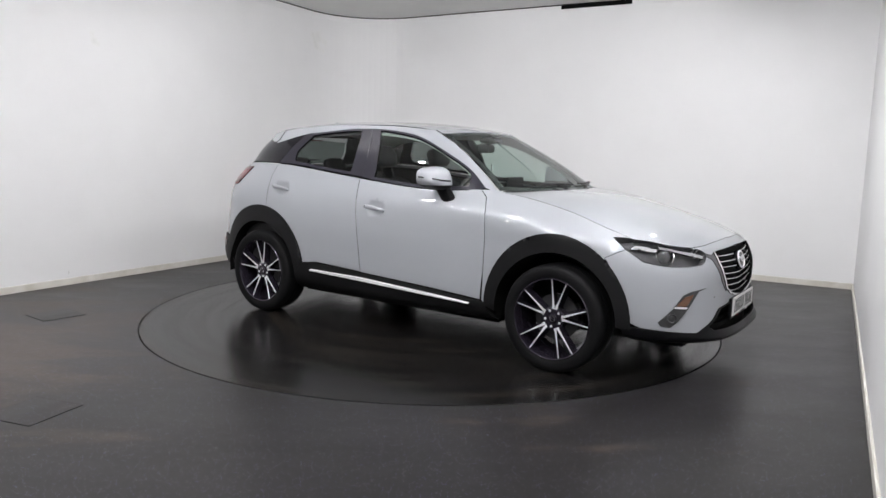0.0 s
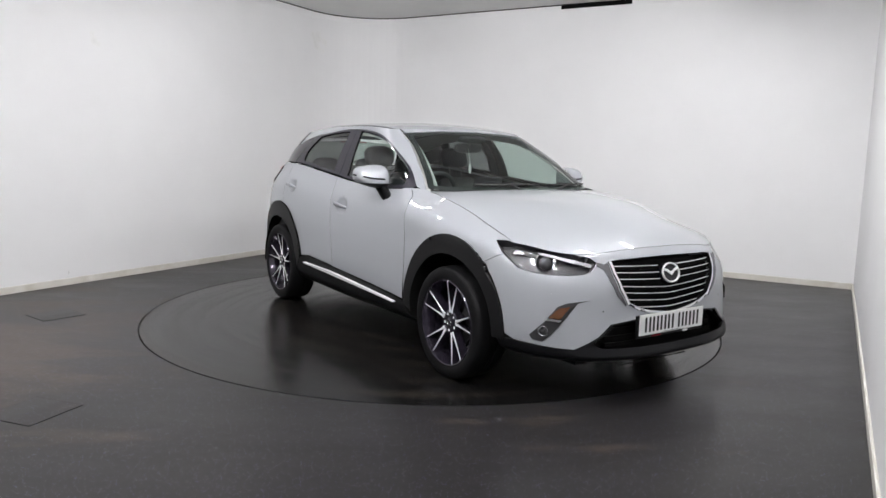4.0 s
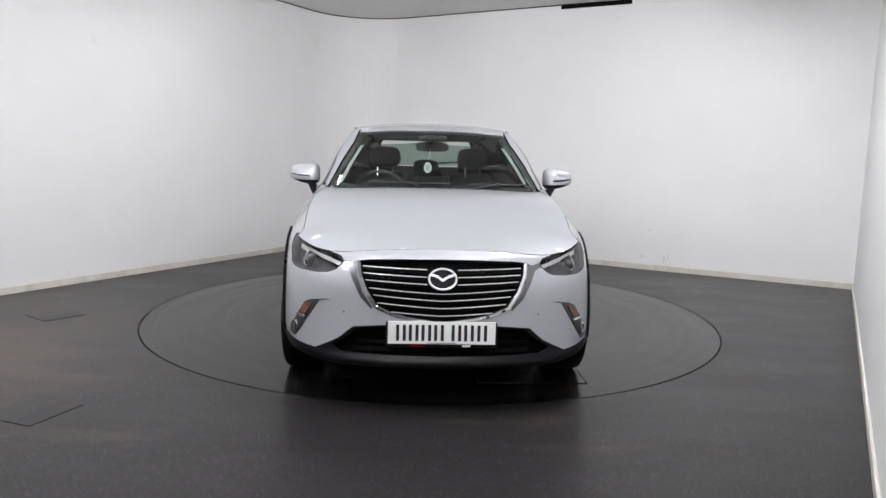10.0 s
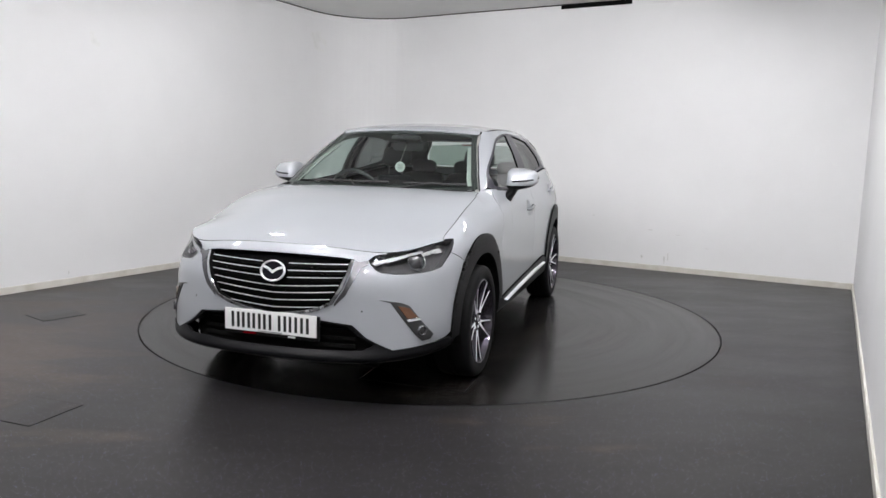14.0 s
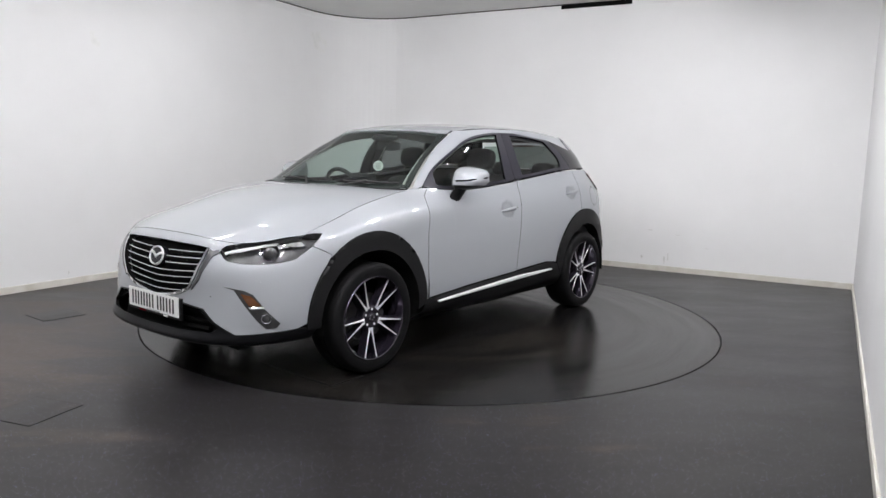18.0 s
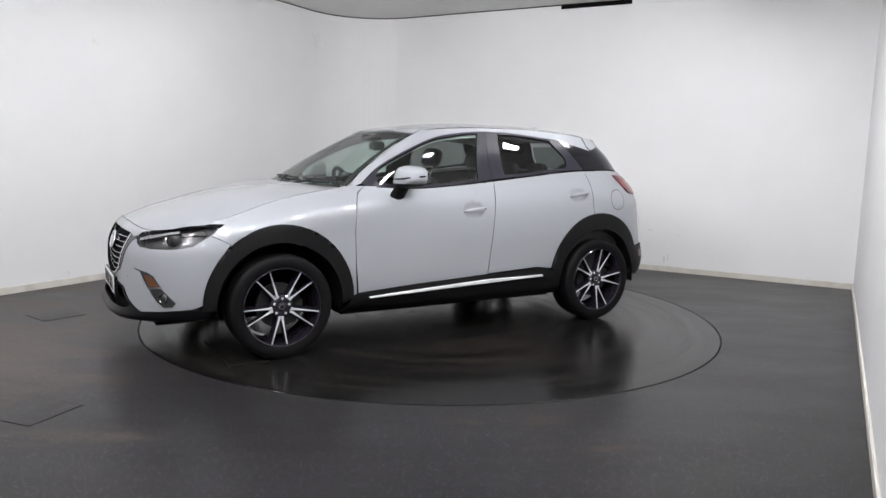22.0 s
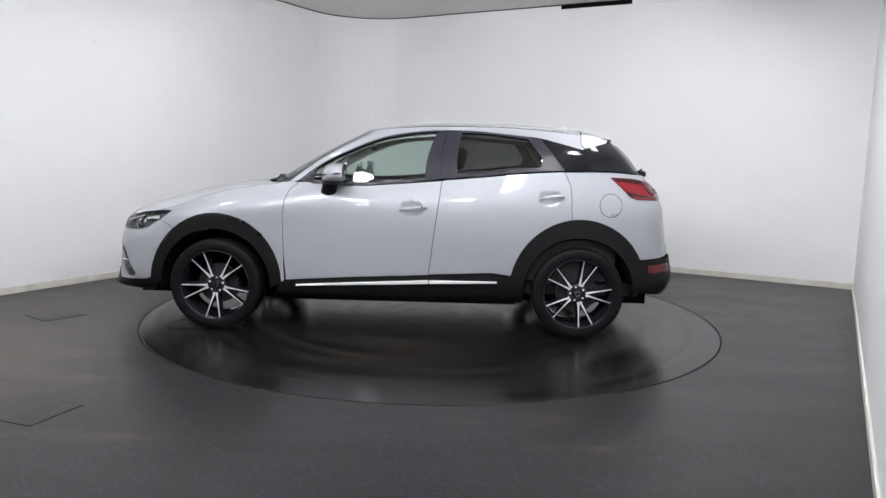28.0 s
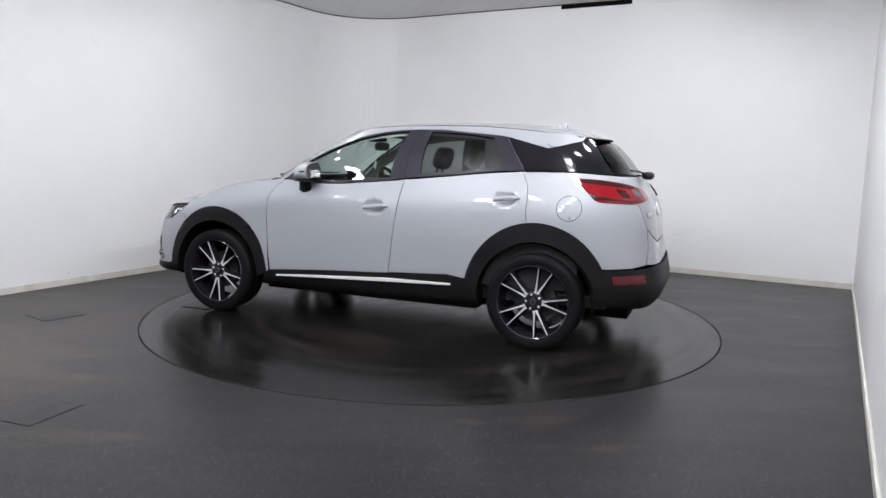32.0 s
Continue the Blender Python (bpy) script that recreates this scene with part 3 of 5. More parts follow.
BODY_RINGS = [
    ring(2.34, 1.0, 0.79, 0.79, -0.6, -1.60, (0.242, 0.25, 0.266, 0.255, 0.235, 0.245, 0.24, 0.235, 0.23), front=(4, 3.2)),
    ring(2.435, 1.0, 0.845, 0.845, -0.6, -1.765, (0.268, 0.278, 0.296, 0.302, 0.30, 0.31, 0.31, 0.305, 0.30), front=(4.5, 3.4)),
    ring(2.405, 1.0, 0.862, 0.862, -0.6, -1.82, (0.33, 0.345, 0.38, 0.42, 0.42, 0.42, 0.42, 0.41, 0.41), front=(5, 3.5)),
    ring(2.39, 1.0, 0.862, 0.866, -0.6, -1.80, (0.47, 0.50, 0.55, 0.58, 0.58, 0.58, 0.56, 0.545, 0.54), front=(5, 3.5)),
    ring(2.385, 1.0, 0.862, 0.868, -0.6, -1.765, (0.64, 0.66, 0.71, 0.74, 0.745, 0.75, 0.74, 0.73, 0.72), front=(4.5, 3.3)),
    ring(2.345, 1.0, 0.852, 0.846, -0.6, -1.72, (0.765, 0.77, 0.835, 0.93, 0.925, 0.955, 0.965, 0.97, 0.97), front=(4, 3)),
]
top = ring(2.30, 1.0, 0.80, 0.777, -0.6, -1.60, top_z, front=(6, 3), rear=(3, 3.7))
seam = (top[:, 0] > 0.773) & (top[:, 0] < 1.955)
top[seam, 1] = smooth_curve((0.773, 0.916, 1.054, 1.12, 1.2, 1.27, 1.46, 1.6, 1.7, 1.8, 1.88, 1.955), (0.784, 0.762, 0.728, 0.715, 0.722, 0.737, 0.748, 0.75, 0.747, 0.742, 0.74, 0.755), top[seam, 0])
top[:, 2] = top_z(top[:, 0], top[:, 1])
BODY_RINGS.append(top)
BODY = Loft(BODY_RINGS, 5.4, 1.05)
cab_low = ring(1.20, 0.5, 0.775, 0.772, -0.6, -1.585, lambda x, y: np.where(x > 0.93, 1.06, belt_z(x)), front=(4, 4), rear=(3, 3.7))
cab_top = ring(0.50, 0.0, 0.585, 0.578, -0.6, -1.37, roof_z, front=(6, 4), rear=(5, 3))
cab_mid = ring(0.872, 0.25, 0.702, 0.695, -0.6, -1.50, lambda x, y: x, front=(5, 4), rear=(4, 3))
cab_mid[:, 2] = (cab_low[:, 2] + cab_top[:, 2]) / 2
CAB = Loft([cab_low, cab_mid, cab_top], 4.4, 0.48)
ROOF, HOOD = Sheet(roof_z), Sheet(hood_z)


def arc(cx, cz, r, a0, a1, n=24, rx=None):
    """Points on an arch, angles in degrees from forward, upward."""
    return [(cx + (rx or r) * math.cos(radians(a0 + (a1 - a0) * i / n)), cz + r * math.sin(radians(a0 + (a1 - a0) * i / n))) for i in range(n + 1)]


AXLE_F, AXLE_R, HUB_Z, ARCH_Z = 1.523, -1.047, 0.326, 0.335
def fuller(points, grow=0.036):
    """The front arch swells a little over its rear shoulder."""
    out = []
    for x, z in points:
        a = math.degrees(math.atan2(z - ARCH_Z, x - AXLE_F))
        k = 1 + grow * math.sin(math.pi * (a - 30) / 150) ** 1.5 if 30 < a < 180 else 1
        out.append((AXLE_F + (x - AXLE_F) * k, ARCH_Z + (z - ARCH_Z) * k))
    return out


F_ARCH = fuller(arc(AXLE_F, ARCH_Z, 0.477, 178, 4, rx=0.462))      # rear foot to front foot
R_ARCH = arc(AXLE_R, ARCH_Z, 0.518, 12, 153, rx=0.488)


def pair(name, chart, poly, mat, label="", parent=None, **kw):
    """The same panel on both sides of the car."""
    made = []
    for flip in (False, True):
        me = skin(chart, poly, flip=flip, **kw)
        made.append(mesh_part(name, me, mat, parent[flip] if parent else car, label))
    return made


def one(name, chart, poly, mat, label="", parent=None, **kw):
    return mesh_part(name, skin(chart, poly, **kw), mat, parent or car, label)


def mirrored(poly_u):
    """Close an outline given for the left half (from the middle, round, back to the middle) over the right half."""
    return [np.array(p) for p in poly_u] + [np.array((-p[0], p[1])) for p in reversed(poly_u)]


def dents(*spots):
    """Shallow cups pressed into a panel, each at (x, z, half length, half height)."""
    def depth(p):
        d = np.zeros(len(p))
        for x, z, a, b in spots:
            q = ((p[:, 0] - x) / a) ** 2 + ((p[:, 2] - z) / b) ** 2
            d -= 0.0205 * np.clip(1 - q, 0, 1) ** 0.6
        return d
    return depth


# doors
MID_SHUT = [(-0.068, 1.105), (-0.028, 0.785), (0.005, 0.504), (0.014, 0.40)]
front_doors = pair("front_door", BODY, BODY.outline(("side", [(0.944, 1.075), (1.0, 1.02), (1.03, 0.95), (1.044, 0.8), (1.036, 0.55), (1.02, 0.375), (0.6, 0.405), (0.014, 0.435)] + MID_SHUT[::-1][1:] + [(0.2, 1.2), (0.6, 1.2)])), PAINT, step=0.02, bulge=dents((0.135, 0.9, 0.088, 0.062)))
rear_doors = pair("rear_door", BODY, BODY.outline(("side", MID_SHUT[:-1] + [(0.014, 0.44), (-0.434, 0.462), (-0.56, 0.445)] + R_ARCH[:13] + [(-0.975, 0.93), (-0.978, 0.98), (-0.969, 1.09), (-0.914, 1.25), (-0.5, 1.25)])), PAINT, step=0.02, bulge=dents((-0.825, 0.998, 0.085, 0.058)))
# wings
LAMP_TAIL, LAMP_SIDE = (1.849, 0.838), [(1.90, 0.80), (1.975, 0.748)]
top_edge = [np.array((u, 1.05)) for u in np.linspace(BODY.find("side", 1.0, 1.1)[0], BODY.find("top", 1.951, 0.757)[0], 18)]
arch_cut = [p for p in F_ARCH if p[0] < 1.84]
pair("front_wing", BODY, top_edge + BODY.outline(("side", [LAMP_TAIL, LAMP_SIDE[0], (1.93, 0.775), (1.825, 0.722)] + arch_cut[::-1] + [(1.03, 0.372), (1.034, 0.45), (1.036, 0.55), (1.044, 0.8), (1.03, 0.95), (1.0, 1.02), (0.944, 1.075)])), PAINT)
quarter = BODY.outline(("side", [(-0.914, 1.25), (-0.969, 1.09), (-0.978, 0.98), (-0.975, 0.93)] + R_ARCH[12:]), ("side", [(-1.476, 0.571)]), ("rear", [(0.7, 0.577), (0.58, 0.592), (0.52, 0.7), (0.51, 0.825), (0.55, 0.9), (0.56, 0.985), (0.56, 1.05), (0.5, 1.2)]), ("side", [(-1.3, 1.25)]))
pair("rear_wing", BODY, quarter, PAINT)

# bonnet
lead = [(x, y) for x, y, z in BODY_RINGS[6][:173:4] if x > 1.09]
cowl = [(x + 0.05, y) for x, y, z in cab_low[:160:10] if y < 0.69]
half = lead + [(1.09, 0.70)] + cowl[::-1]
hood_poly = [np.array(p) for p in half] + [np.array((p[0], -p[1])) for p in reversed(half) if p[1] > 0.001]
one("bonnet", HOOD, hood_poly, PAINT, gap=0.0035, step=0.035, depth=0.008)

# front bumper
GRILLE = [(0.0, 0.775), (0.2, 0.773), (0.35, 0.768), (0.412, 0.760), (0.405, 0.70), (0.375, 0.62), (0.328, 0.543), (0.25, 0.507), (0.165, 0.487), (0.05, 0.471), (0.0, 0.467)]
WHITE_EDGE = [(0.62, 0.325), (0.5, 0.385), (0.43, 0.445), (0.27, 0.458), (0.0, 0.46)]
LAMP_LOW = [(0.775, 0.712), (0.75, 0.70), (0.71, 0.692), (0.62, 0.692), (0.553, 0.70), (0.52, 0.715), (0.49, 0.742), (0.482, 0.757)]
tip = BODY.find("top", 2.218, 0.56)
top_mid = [np.array((u, 1.05)) for u in np.linspace(0, tip[0], 8)]
lamp_low = BODY.outline(("side", [LAMP_TAIL] + LAMP_SIDE), ("front", LAMP_LOW))
bumper_half = top_mid + lamp_low[::-1][:-2] + BODY.outline(("side", [(1.93, 0.775), (1.825, 0.722)] + [p for p in F_ARCH if p[0] >= 1.84]), ("front", [(0.8, 0.345)] + WHITE_EDGE))
grille_poly = BODY.outline(("front", GRILLE))
one("front_bumper", BODY, mirrored(bumper_half), PAINT, holes=[mirrored(grille_poly)])
lip_half = BODY.outline(("front", WHITE_EDGE[::-1]), ("front", [(0.8, 0.345)]), ("side", [(1.99, 0.345), (1.935, 0.335), (1.95, 0.29)]))
lip_half += [np.array((u, 0.0)) for u in np.linspace(BODY.find("side", 2.02, 0.235)[0], 0, 12)]
intake_half = BODY.outline(("front", [(0.0, 0.452), (0.27, 0.45), (0.41, 0.44), (0.46, 0.395), (0.535, 0.352), (0.49, 0.326), (0.2, 0.314), (0.0, 0.311)]))
one("bumper_lip", BODY, mirrored(lip_half), LIPM, "grained black plastic lower lip", holes=[mirrored(intake_half)], off=0.006)
one("lower_intake", BODY, mirrored(intake_half), DARK, off=-0.07, gap=-0.02, depth=0.0)
one("grille_backing", BODY, mirrored(grille_poly), DARK, off=-0.04, gap=-0.015, depth=0.0)

# tailgate and rear bumper
LU = BODY.lu


def rear_mirrored(poly):
    return [np.array(p) for p in poly] + [np.array((2 * LU - p[0], p[1])) for p in reversed(poly)]


hatch = BODY.outline(("rear", [(0.0, 0.715), (0.25, 0.72), (0.42, 0.775), (0.51, 0.825), (0.55, 0.9), (0.56, 0.985), (0.56, 1.05), (0.5, 1.2), (0.25, 1.3), (0.0, 1.3)]))
hatch[0][0] = hatch[-1][0] = LU
one("tailgate", BODY, rear_mirrored(hatch), PAINT)
sill_r = BODY.outline(("rear", [(0.0, 0.71), (0.25, 0.715), (0.42, 0.77), (0.505, 0.82), (0.517, 0.7), (0.575, 0.594), (0.45, 0.58), (0.0, 0.565)]))
sill_r[0][0] = sill_r[-1][0] = LU
one("rear_bumper", BODY, rear_mirrored(sill_r), PAINT)
black_r = BODY.outline(("rear", [(0.0, 0.56), (0.45, 0.575), (0.7, 0.57)]), ("side", [(-1.476, 0.566), (-1.405, 0.36)]))
corner = BODY.find("side", -1.43, 0.34)
black_r += [np.array((u, corner[1] * (1 - 0.6 * k / 13))) for k, u in enumerate(np.linspace(corner[0], LU, 14))]
black_r[0][0] = LU
one("rear_bumper_cladding", BODY, rear_mirrored(black_r), CLAD, "grained black plastic lower bumper", off=0.012)

# black arches and sills
pair("wheel_arch", BODY, BODY.outline(("side", fuller(arc(AXLE_F, ARCH_Z, 0.484, 178, 0, rx=0.469)) + arc(AXLE_F, ARCH_Z, 0.392, 0, 182, rx=0.392))), CLAD, "grained black plastic wheel arch trim", off=0.014, gap=0, depth=0.07)
pair("wheel_arch", BODY, BODY.outline(("side", R_ARCH + [(-1.456, 0.46), (-1.442, 0.38)] + arc(AXLE_R, ARCH_Z, 0.393, 174, 0))), CLAD, "grained black plastic wheel arch trim", off=0.014, gap=0, depth=0.05)
sill = BODY.outline(("side", [(1.06, 0.36), (1.02, 0.372), (0.6, 0.40), (0.014, 0.432), (-0.434, 0.458), (-0.6, 0.43), (-0.66, 0.37)]))
sill += [np.array((u, 0.0)) for u in np.linspace(BODY.find("side", -0.66, 0.24)[0], BODY.find("side", 1.13, 0.24)[0], 12)]
sills = pair("side_sill", BODY, sill, CLAD, "grained black plastic sill trim", off=0.010, depth=0.03)


def strip(name, stations, mat, label, parent, off, thick=0.01):
    """A raised bar along the side of the body through stations (x, low z, high z)."""
    for flip in (False, True):
        bm = bmesh.new()
        rows = []
        for x, lo, hi in stations:
            row = []
            for z, o in ((lo, off - thick), (lo, off - 0.002), (lo + 0.002, off), (hi - 0.002, off), (hi, off - 0.002), (hi, off - thick)):
                q = BODY.at([BODY.find("side", x, z)], o)[0][0]
                row.append(bm.verts.new((q[0], -q[1] if flip else q[1], q[2])))
            rows.append(row)
        for p, q in zip(rows, rows[1:]):
            for j in range(5):
                bm.faces.new((p[j], p[j + 1], q[j + 1], q[j]))
        bm.faces.new(rows[0])
        bm.faces.new(rows[-1][::-1])
        bmesh.ops.recalc_face_normals(bm, faces=bm.faces)
        part(name, bm, mat, parent[flip], label)


strip("sill_strip", [(0.945 - 0.935 * k / 16, 0.343 + 0.036 * k / 16, 0.349 + 0.053 * (k / 16) ** 0.9) for k in range(17)], STRIP, "bright silver strip", sills, 0.032, 0.03)
strip("sill_strip", [(0.004 - 0.474 * k / 8, 0.379 + 0.016 * k / 8, 0.402 + 0.003 * k / 8) for k in range(9)], STRIP, "bright silver strip", sills, 0.032, 0.03)

# the foot of each windscreen pillar closes the corner between wing and cabin
for flip in (1, -1):
    bm = bmesh.new()
    rows = []
    for x in np.linspace(1.13, 0.86, 12):
        i = int(np.argmin(np.abs(top[100:260, 0] - x))) + 100
        j = int(np.argmin(np.abs(cab_low[60:260, 0] - min(x, 1.03)))) + 60
        a, b = Vector(top[i]), Vector(cab_low[j])
        rows.append([bm.verts.new((p.x, p.y * flip, p.z)) for p in (a - Vector((0, 0, 0.004)), a.lerp(b, 0.5) + Vector((0, 0, 0.004)), b + Vector((0, 0, 0.004)))])
    for p, q in zip(rows, rows[1:]):
        for j in range(2):
            bm.faces.new((p[j], p[j + 1], q[j + 1], q[j]) if flip > 0 else (q[j], q[j + 1], p[j + 1], p[j]))
    part("pillar_foot", bm, PAINT, car, "", True)

# ---- cabin ----
DLO_TOP = [(0.955, 1.075), (0.804, 1.194), (0.586, 1.305), (0.337, 1.402), (0.055, 1.447), (-0.198, 1.455), (-0.333, 1.452), (-0.656, 1.424), (-0.77, 1.412), (-1.07, 1.338)]


def curve_through(points, per=5):
    """More points on a smooth curve through a few."""
    p = [np.array(q, float) for q in points]
    p = [2 * p[0] - p[1]] + p + [2 * p[-1] - p[-2]]
    out = []
    for i in range(1, len(p) - 2):
        for k in range(per):
            t = k / per
            out.append(tuple(0.5 * (2 * p[i] + (p[i + 1] - p[i - 1]) * t + (2 * p[i - 1] - 5 * p[i] + 4 * p[i + 1] - p[i + 2]) * t * t + (3 * p[i] - p[i - 1] - 3 * p[i + 1] + p[i + 2]) * t ** 3)))
    return out + [tuple(p[-2])]


DLO_CURVE = curve_through(DLO_TOP)
cab_top_edge = [np.array((u, 0.48)) for u in np.linspace(CAB.find("side", -1.12, 1.46)[0], CAB.find("front", 0.535, 1.45)[0], 30)]
rail = CAB.outline(("side", DLO_CURVE)) + CAB.outline(("side", [(-1.1, 1.36)])) + cab_top_edge + CAB.outline(("front", [(0.56, 1.36), (0.605, 1.27), (0.655, 1.16), (0.70, 1.06)]), ("side", [(1.0, 1.06)]))
pair("roof_rail", CAB, rail, PAINT)
roof_half = [(0.504, 0.0), (0.498, 0.3), (0.474, 0.437), (0.444, 0.5), (0.413, 0.537), (0.385, 0.558)] + [(x, 0.564) for x in (0.3, 0.0, -0.4, -0.8, -1.06)] + [(-1.09, 0.4), (-1.1, 0.0)]
one("roof", ROOF, [np.array(p) for p in roof_half] + [np.array((p[0], -p[1])) for p in reversed(roof_half) if p[1] > 0], PAINT, step=0.04)
spoil = [(-1.105, 0.0), (-1.095, 0.4), (-1.065, 0.545), (-1.15, 0.54), (-1.25, 0.505), (-1.325, 0.4), (-1.365, 0.2), (-1.37, 0.0)]
spoiler = one("roof_spoiler", ROOF, [np.array(p) for p in spoil] + [np.array((p[0], -p[1])) for p in reversed(spoil) if p[1] > 0], PAINT, step=0.035, depth=0.012, off=0.004)
ws = CAB.outline(("front", [(0.0, 1.062), (0.3, 1.062), (0.55, 1.062), (0.685, 1.07), (0.642, 1.16), (0.592, 1.27), (0.547, 1.36), (0.521, 1.425), (0.3, 1.442), (0.0, 1.447)]))
ws[0][0] = ws[-1][0] = 0
clear = CAB.outline(("front", [(0.0, 1.08), (0.3, 1.08), (0.55, 1.08), (0.655, 1.085), (0.614, 1.16), (0.565, 1.27), (0.52, 1.36), (0.498, 1.41), (0.3, 1.43), (0.0, 1.435)]))
clear[0][0] = clear[-1][0] = 0
one("windscreen_border", CAB, mirrored(ws), CABIN, "black printed glass border", off=-0.004, depth=0.0, gap=-0.004, step=0.02, holes=[mirrored(clear)])
header = [np.array((u, 0.4795)) for u in np.linspace(0, CAB.find("front", 0.53, 1.447)[0], 12)] + CAB.outline(("front", [(0.526, 1.428), (0.3, 1.445), (0.0, 1.45)]))
header[-1][0] = 0
one("roof_header", CAB, mirrored(header), PAINT, "white roof edge over the windscreen", off=0.001, gap=-0.002, depth=0.008, step=0.03, fold=False)
one("windscreen", CAB, mirrored(ws), GLASS, "clear laminated windscreen with dark border", depth=0.0, gap=0.0)
pair("pillar_trim", CAB, CAB.outline(("front", [(0.66, 1.08), (0.617, 1.16), (0.567, 1.27), (0.522, 1.36), (0.497, 1.36), (0.542, 1.27), (0.592, 1.16), (0.632, 1.08)])), LININGM, "pale grey inner pillar trim", off=-0.03, gap=0, depth=0.006)
rg = CAB.outline(("rear", [(0.0, 1.165), (0.3, 1.17), (0.52, 1.175), (0.5, 1.28), (0.44, 1.37), (0.0, 1.395)]))
rg[0][0] = rg[-1][0] = CAB.lu
one("rear_window", CAB, [np.array(p) for p in rg] + [np.array((2 * CAB.lu - p[0], p[1])) for p in reversed(rg)], REARGLASS, "green tinted tailgate glass", depth=0.0, gap=0)

FG = curve_through([(0.845, 1.095), (0.81, 1.176), (0.60, 1.287), (0.345, 1.386), (0.06, 1.434), (-0.025, 1.438)]) + [(0.052, 1.112), (0.60, 1.072), (0.835, 1.08)]
RG = [(-0.178, 1.142), (-0.336, 1.155), (-0.74, 1.2), (-0.755, 1.207), (-0.768, 1.222), (-0.77, 1.275)] + curve_through([(-0.675, 1.404), (-0.5, 1.424), (-0.33, 1.436), (-0.203, 1.439)])
fg, rgp = (CAB.outline(("side", q)) for q in (FG, RG))
frame_f = CAB.outline(("side", [q for q in DLO_CURVE if q[0] > -0.08] + [(-0.105, 1.452), (-0.068, 1.11), (0.05, 1.092), (0.6, 1.05), (0.9, 1.06)]))
frame_r = CAB.outline(("side", [(-0.1065, 1.452)] + [q for q in DLO_CURVE if -0.775 < q[0] < -0.13] + [(-0.935, 1.187), (-0.75, 1.18), (-0.34, 1.135), (-0.0695, 1.11)]))
pair("window_frame", CAB, frame_f, FRAME, "gloss black window surround", parent=front_doors, holes=[fg], gap=0.001, off=0.001)
pair("window_frame", CAB, frame_r, FRAME, "gloss black window surround", parent=rear_doors, holes=[rgp], gap=0.001, off=0.001)
pair("window_glass", CAB, fg, GLASS, "clear side glass", parent=front_doors, depth=0.0, gap=-0.008, off=-0.006)
pair("window_glass", CAB, rgp, PRIVACY, "dark tinted side glass", parent=rear_doors, depth=0.0, gap=-0.008, off=-0.006)
quarter_poly = CAB.outline(("side", [(-0.777, 1.41), (-0.94, 1.187), (-1.25, 1.193), (-1.42, 1.18)]), ("rear", [(0.535, 1.176), (0.512, 1.28), (0.452, 1.368)]))
quarter_poly += [np.array((u, 0.478)) for u in np.linspace(CAB.find("rear", 0.44, 1.39)[0], CAB.find("side", -1.13, 1.46)[0], 8)]
quarter_poly += CAB.outline(("side", [(-1.075, 1.337)]))
side_top = [np.array((u, 0.48)) for u in np.linspace(CAB.find("side", -1.27, 1.44)[0], CAB.find("side", -1.06, 1.46)[0], 8)]
pair("spoiler_side", CAB, CAB.outline(("side", [(-1.055, 1.37), (-1.083, 1.343), (-1.13, 1.352), (-1.2, 1.373), (-1.26, 1.39)])) + side_top, PAINT, "white spoiler side", parent=[spoiler, spoiler], off=0.006, gap=0, step=0.02)
pair("quarter_window", CAB, quarter_poly, GLOSS, "gloss black rear quarter glass", gap=0.001)


# ---- wheels ----
def wheel_meshes():
    """One wheel, its axis along y, outer face towards +y."""
    tyre = bmesh.new()
    lathe(tyre, [(0.232, -0.10), (0.262, -0.107), (0.30, -0.107), (0.317, -0.098), (0.324, -0.082), (0.326, -0.05), (0.326, -0.022), (0.321, -0.02), (0.321, -0.012), (0.326, -0.01), (0.326, 0.01), (0.321, 0.012), (0.321, 0.02), (0.326, 0.022), (0.326, 0.05), (0.324, 0.082), (0.317, 0.098), (0.303, 0.106), (0.285, 0.1085), (0.27, 0.1075), (0.258, 0.106), (0.246, 0.1), (0.236, 0.09)], 72, axis="y")
    barrel = bmesh.new()
    lathe(barrel, [(0.247, 0.094), (0.2485, 0.101), (0.244, 0.1065), (0.239, 0.104), (0.234, 0.085), (0.222, 0.05), (0.215, -0.04), (0.215, -0.095), (0.235, -0.1)], 72, axis="y")
    return tyre, barrel


def spoke_mesh(dark):
    """One pair of spokes that part from a common foot near the hub and run out in a long V."""
    bm = bmesh.new()
    stations = 11
    for s in (-1, 1):
        rows = []
        for i in range(stations):
            t = i / (stations - 1)
            r = 0.06 + 0.178 * t
            inner = 0.0465 * (max(0.0, t - 0.07) / 0.93) ** 0.85
            wide = 0.0058 + 0.0125 * (1 - t) ** 2.6
            y = 0.078 + 0.019 * t ** 1.4
            if dark:
                inner, wide, y = inner - 0.002 * min(1, 4 * t), wide + 0.0045 + 0.003 * t, y - 0.0022
            a, b = s * inner, s * (inner + wide)
            deep = y - (0.046 if dark else 0.004)
            flare = 0.012 if dark else 0.0
            lip = 0.0016
            rows.append([bm.verts.new((x, h, r)) for x, h in ((a + s * lip * 0.5, y), (b - s * lip, y), (b, y - lip), (b + s * flare, deep), (a - s * 0.002 * t, deep), (a, y - lip))])
        for p, q in zip(rows, rows[1:]):
            for j in range(6):
                bm.faces.new((p[j], p[(j + 1) % 6], q[(j + 1) % 6], q[j]))
        bm.faces.new(rows[0])
        bm.faces.new(rows[-1][::-1])
    bmesh.ops.recalc_face_normals(bm, faces=bm.faces)
    return bm


